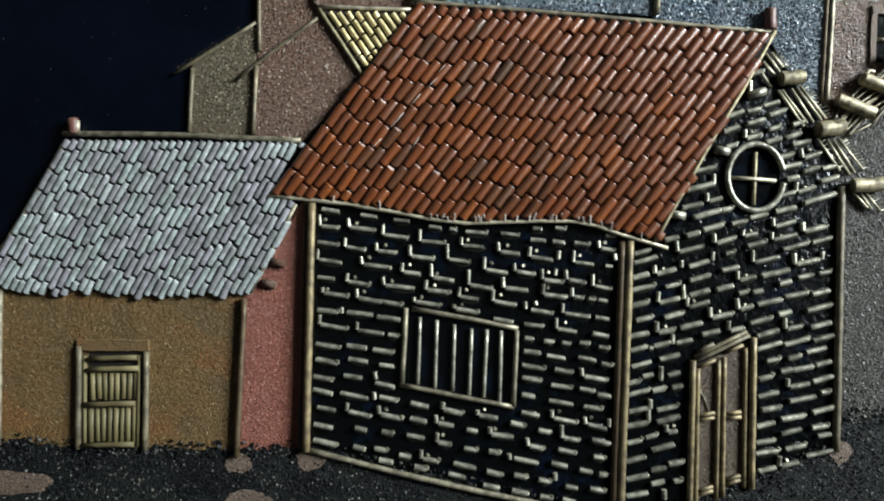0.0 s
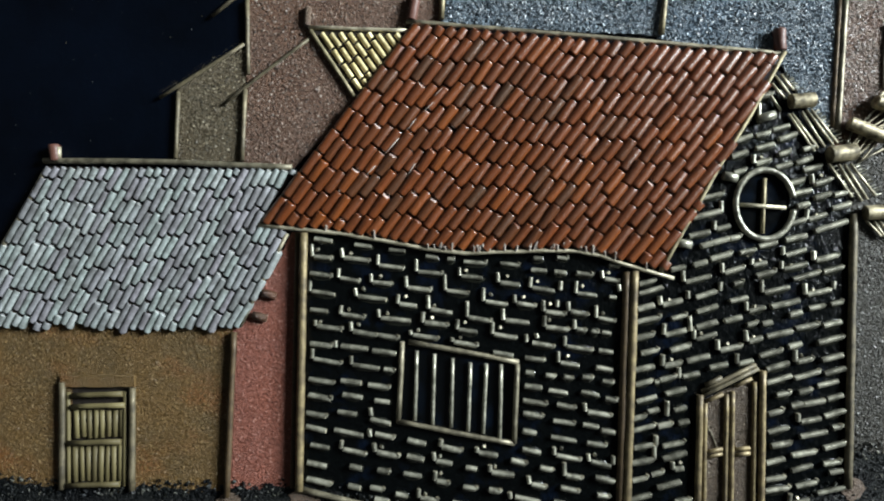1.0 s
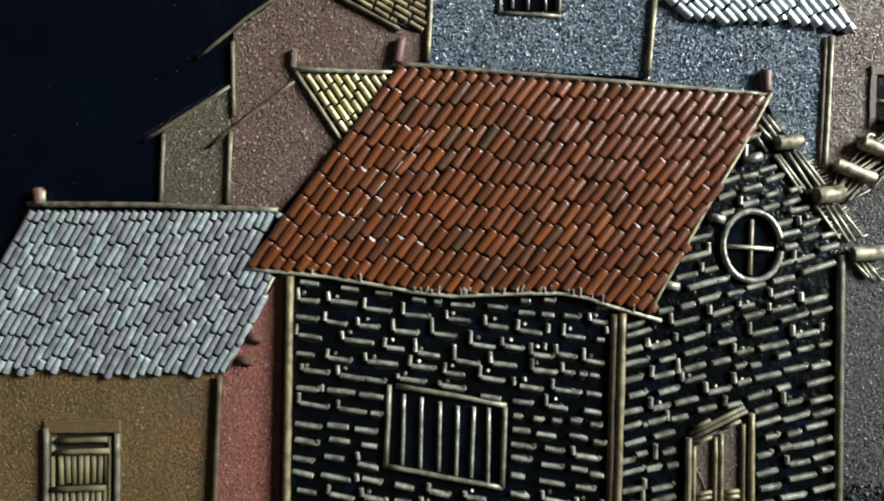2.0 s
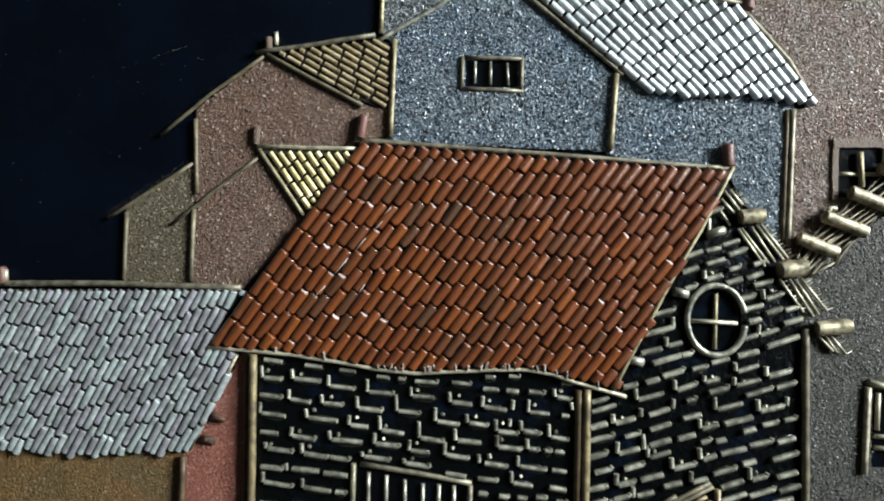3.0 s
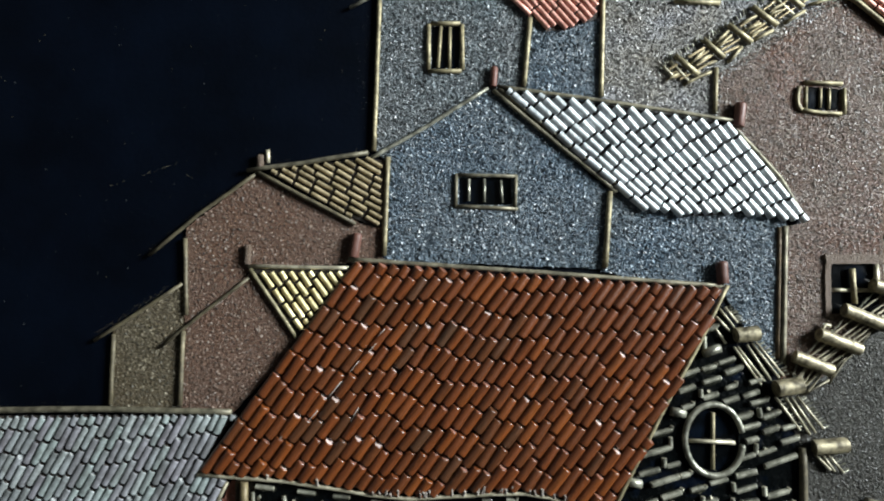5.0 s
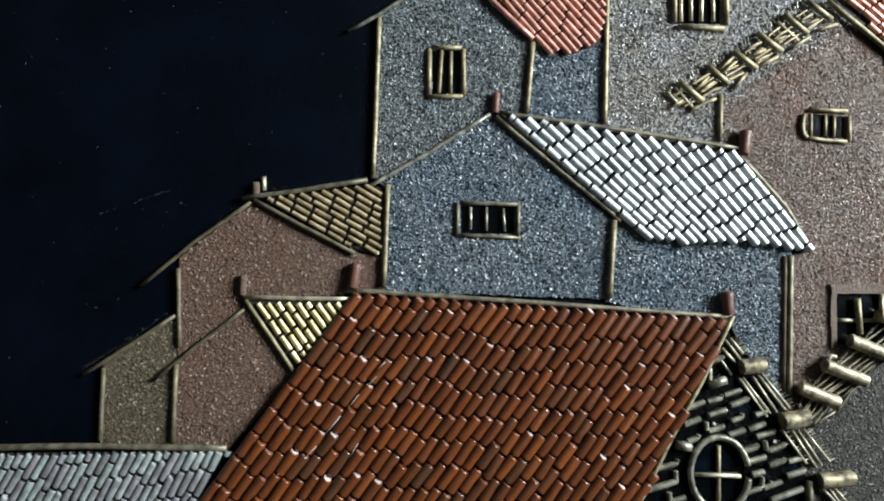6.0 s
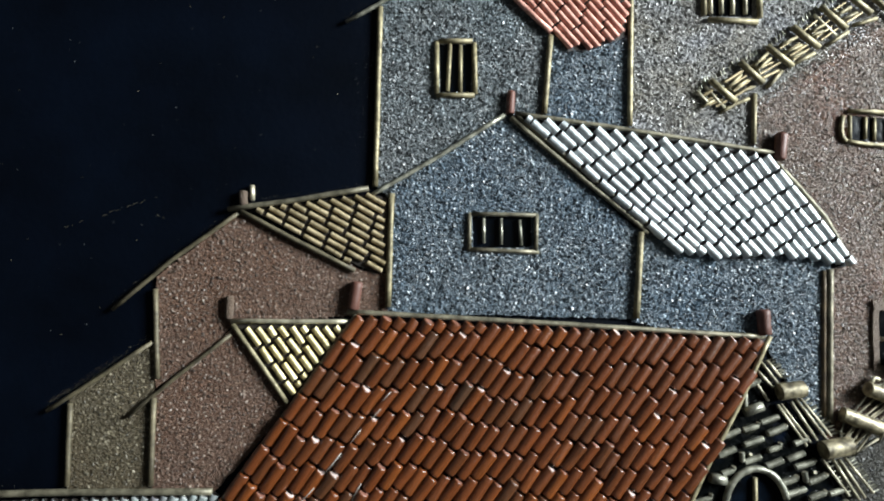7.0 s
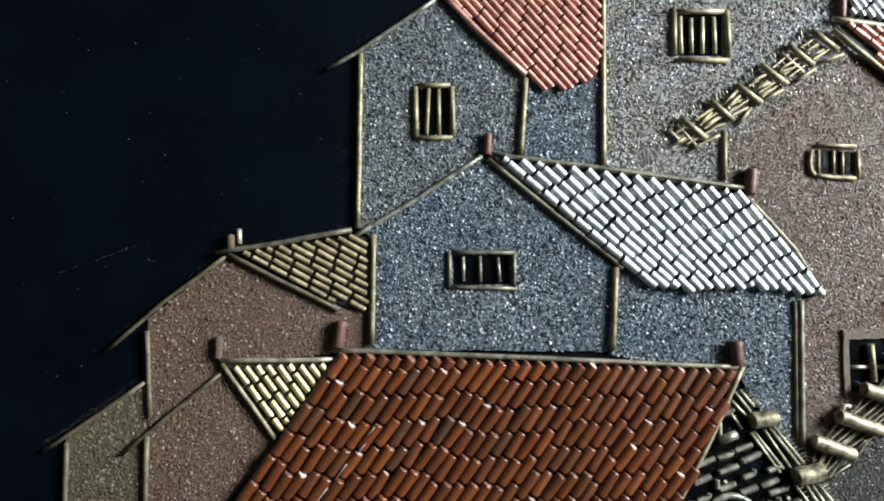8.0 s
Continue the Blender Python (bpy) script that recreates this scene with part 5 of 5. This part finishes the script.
# gable, from the top down
course(gwall, (92.7, -22.9, 4.5, 0), (92.7, -29.6, 0, 4.6), (91.8, -36.6, 4.7, 0), (97.5, -34.4, 6, 0), (84.6, -38.6, 5.8, 0), (91.8, -41.2, 6.4, 0), (99.6, -37.9, 6, 0), (83.2, -44.3, 5.6, 0))
course(gwall, (91.7, -46.6, 5.3, 2.9), (99.7, -43.3, 3.9, 0), (105.9, -46.1, 5.5, 0), (108.3, -41.3, 4.1, 0), (84.1, -50.1, 3.7, 0), (98.7, -48, 5.5, 0), (103.3, -53.5, 5.1, 0), (108.4, -48.6, 6.1, 0), (105.3, -57.2, 6.2, 0), (112.5, -53.5, 5.7, 3.2))
course(gwall, (112.5, -58.5, 5.2, 0), (119.3, -57.3, 4.5, 0), (106.4, -61.6, 4.1, 0), (118.7, -62.1, 5.9, 0), (110.5, -66.1, 6.2, 3.6), (104.4, -67.6, 5.1, 0), (72.4, -59.4, 7.9, 0), (79.9, -64, 0, 4), (70, -66.3, 9.7, 0), (68.5, -72.8, 7.2, 0), (77.3, -70.3, 0, 3.2), (78.3, -70.1, 4.5, 0))
course(gwall, (72.6, -76.3, 9.9, 0), (82.9, -73.5, 3.3, 0), (76.2, -80.8, 6.8, 0), (86.4, -78.4, 5.2, 0), (93.2, -76, 6.1, 0), (102.4, -73.5, 7.2, 0), (112.6, -70.2, 11.3, 0), (62.4, -84.8, 4.8, 0), (70.2, -83, 4.6, 0), (81, -85.6, 6.7, 3.4), (91.2, -82.7, 4.7, 2.1), (102.4, -78.9, 7.2, 2.9))
course(gwall, (113.1, -80.5, 7.3, 3.2), (92.3, -86.4, 6.5, 0), (101.9, -83.9, 8.2, 2.7), (105.2, -87.3, 9, 0), (115.8, -84.6, 6.5, 0), (67.6, -89.1, 8.7, 3.8), (84.5, -89.5, 3.1, 0), (51.2, -90.1, 5.5, 0), (51.2, -93.6, 8.3, 0))
course(gwall, (83.1, -95.5, 6.2, 0), (79.6, -91.9, 0, 3.2), (95, -92.3, 9, 4.2), (110.1, -92.6, 7.8, 3.8), (119.3, -90.5, 0, 2.9), (71.2, -94.4, 7, 0), (68.3, -94.8, 0, 2.7), (59.5, -97.3, 6.8, 2.9), (50.7, -99, 5.7, 0), (71.5, -99.5, 7.2, 0))
course(gwall, (89.7, -98.9, 5.7, 3.2), (97.5, -97.2, 9.8, 0), (110.8, -97.5, 5.1, 0), (118.3, -95.9, 4.1, 0), (50.3, -103.6, 8.3, 0), (62.7, -102, 5.1, 0), (81.2, -102.6, 6.1, 0), (104, -100, 4.3, 0), (71.3, -105.1, 7.4, 0), (69.5, -106.2, 0, 5.1))
course(gwall, (60.7, -107.9, 7.2, 3.8), (89.4, -103.8, 3, 0), (94.5, -103.3, 3.4, 0), (106.1, -104.7, 7.8, 0), (115.9, -103.4, 6.1, 0), (50, -109.4, 6.2, 0), (71.4, -109.2, 7.2, 4.2), (89.8, -109.6, 4.7, 3.8), (96.1, -107.6, 8.6, 0), (113.9, -109.6, 8.6, 0), (52.1, -114.7, 5.6, 0), (62.4, -113.2, 6.6, 0))
course(gwall, (79.8, -112.9, 7.2, 3.6), (103.7, -111.1, 4.5, 0), (93.6, -114.6, 7.7, 0), (68.2, -116.9, 7.8, 0), (76.2, -119.2, 6.2, 0), (86.4, -117.5, 5.1, 3.4), (106.8, -116.4, 5.1, 4), (115.4, -115.5, 7.1, 0), (50, -120.5, 6.7, 0), (60.4, -118.8, 5.6, 3.8), (96, -119.3, 7.8, 0))
course(gwall, (65.6, -122.8, 0, 3.6), (67, -122.5, 5.8, 0), (105.9, -122.1, 8.7, 0), (116.4, -120.2, 7.1, 0), (50.3, -125.7, 5.5, 0), (57.2, -124.6, 1.3, 0), (58.9, -123.8, 5.3, 0), (96.1, -124, 8.8, 0), (61, -128.5, 7.1, 0), (114, -124.6, 7.1, 0), (50.8, -131.6, 7.1, 0))
course(gwall, (99.8, -128.2, 4.5, 0), (107.5, -127, 4.1, 0), (109.4, -131.2, 6.7, 0), (117.5, -129.2, 5.3, 0), (104.9, -131.8, 4.1, 0), (49.8, -137.6, 4.1, 0), (54.9, -135, 3.7, 0), (61.5, -136.2, 0, 5.1), (64.1, -134.3, 4.1, 0), (96.8, -134.9, 4.7, 0), (108, -137.4, 7.1, 2.9))
course(gwall, (116.5, -135.1, 7.1, 0), (49.5, -141.9, 7.6, 0), (58.5, -140, 4.3, 0), (65.6, -138.8, 3.7, 0), (96.9, -141.2, 7.1, 0), (108, -142.5, 9.2, 0), (119.2, -139.1, 3, 0), (60.2, -147.1, 7.2, 0), (57.7, -146.6, 0, 3.4), (50, -148, 6.7, 0), (97.9, -146.1, 6.7, 0))
course(gwall, (116.2, -146.3, 7.1, 0), (60.3, -151.4, 8.1, 0), (57.2, -151.3, 0, 4.6), (49.4, -153.2, 7.4, 0), (105.1, -149.1, 8.1, 0), (96.3, -152, 6.3, 0), (116.2, -151.8, 5.7, 0), (49.7, -159.3, 4.9, 0), (56.3, -157.1, 4, 0), (64.4, -155, 3.1, 2.5), (105.1, -154.4, 7.1, 0))
course(gwall, (118.3, -154.8, 4.6, 0), (96, -157.9, 6.5, 0), (58.4, -161.5, 8.1, 0), (106.8, -159.8, 6.8, 0), (96, -161.8, 8.1, 0), (114.3, -162, 10.1, 0), (49.2, -166, 7.2, 0), (64.6, -166.4, 5, 0), (58.5, -168.8, 5.1, 0), (97.1, -168, 6.1, 0), (105.2, -166, 6.1, 3.4))
course(gwall, (49.3, -172.5, 8.2, 0), (66.7, -172.6, 2.6, 0), (58.5, -173.9, 4.7, 0), (49.4, -178.4, 7.8, 0), (63.3, -179, 0, 3.4))
glue_bed(gwall)
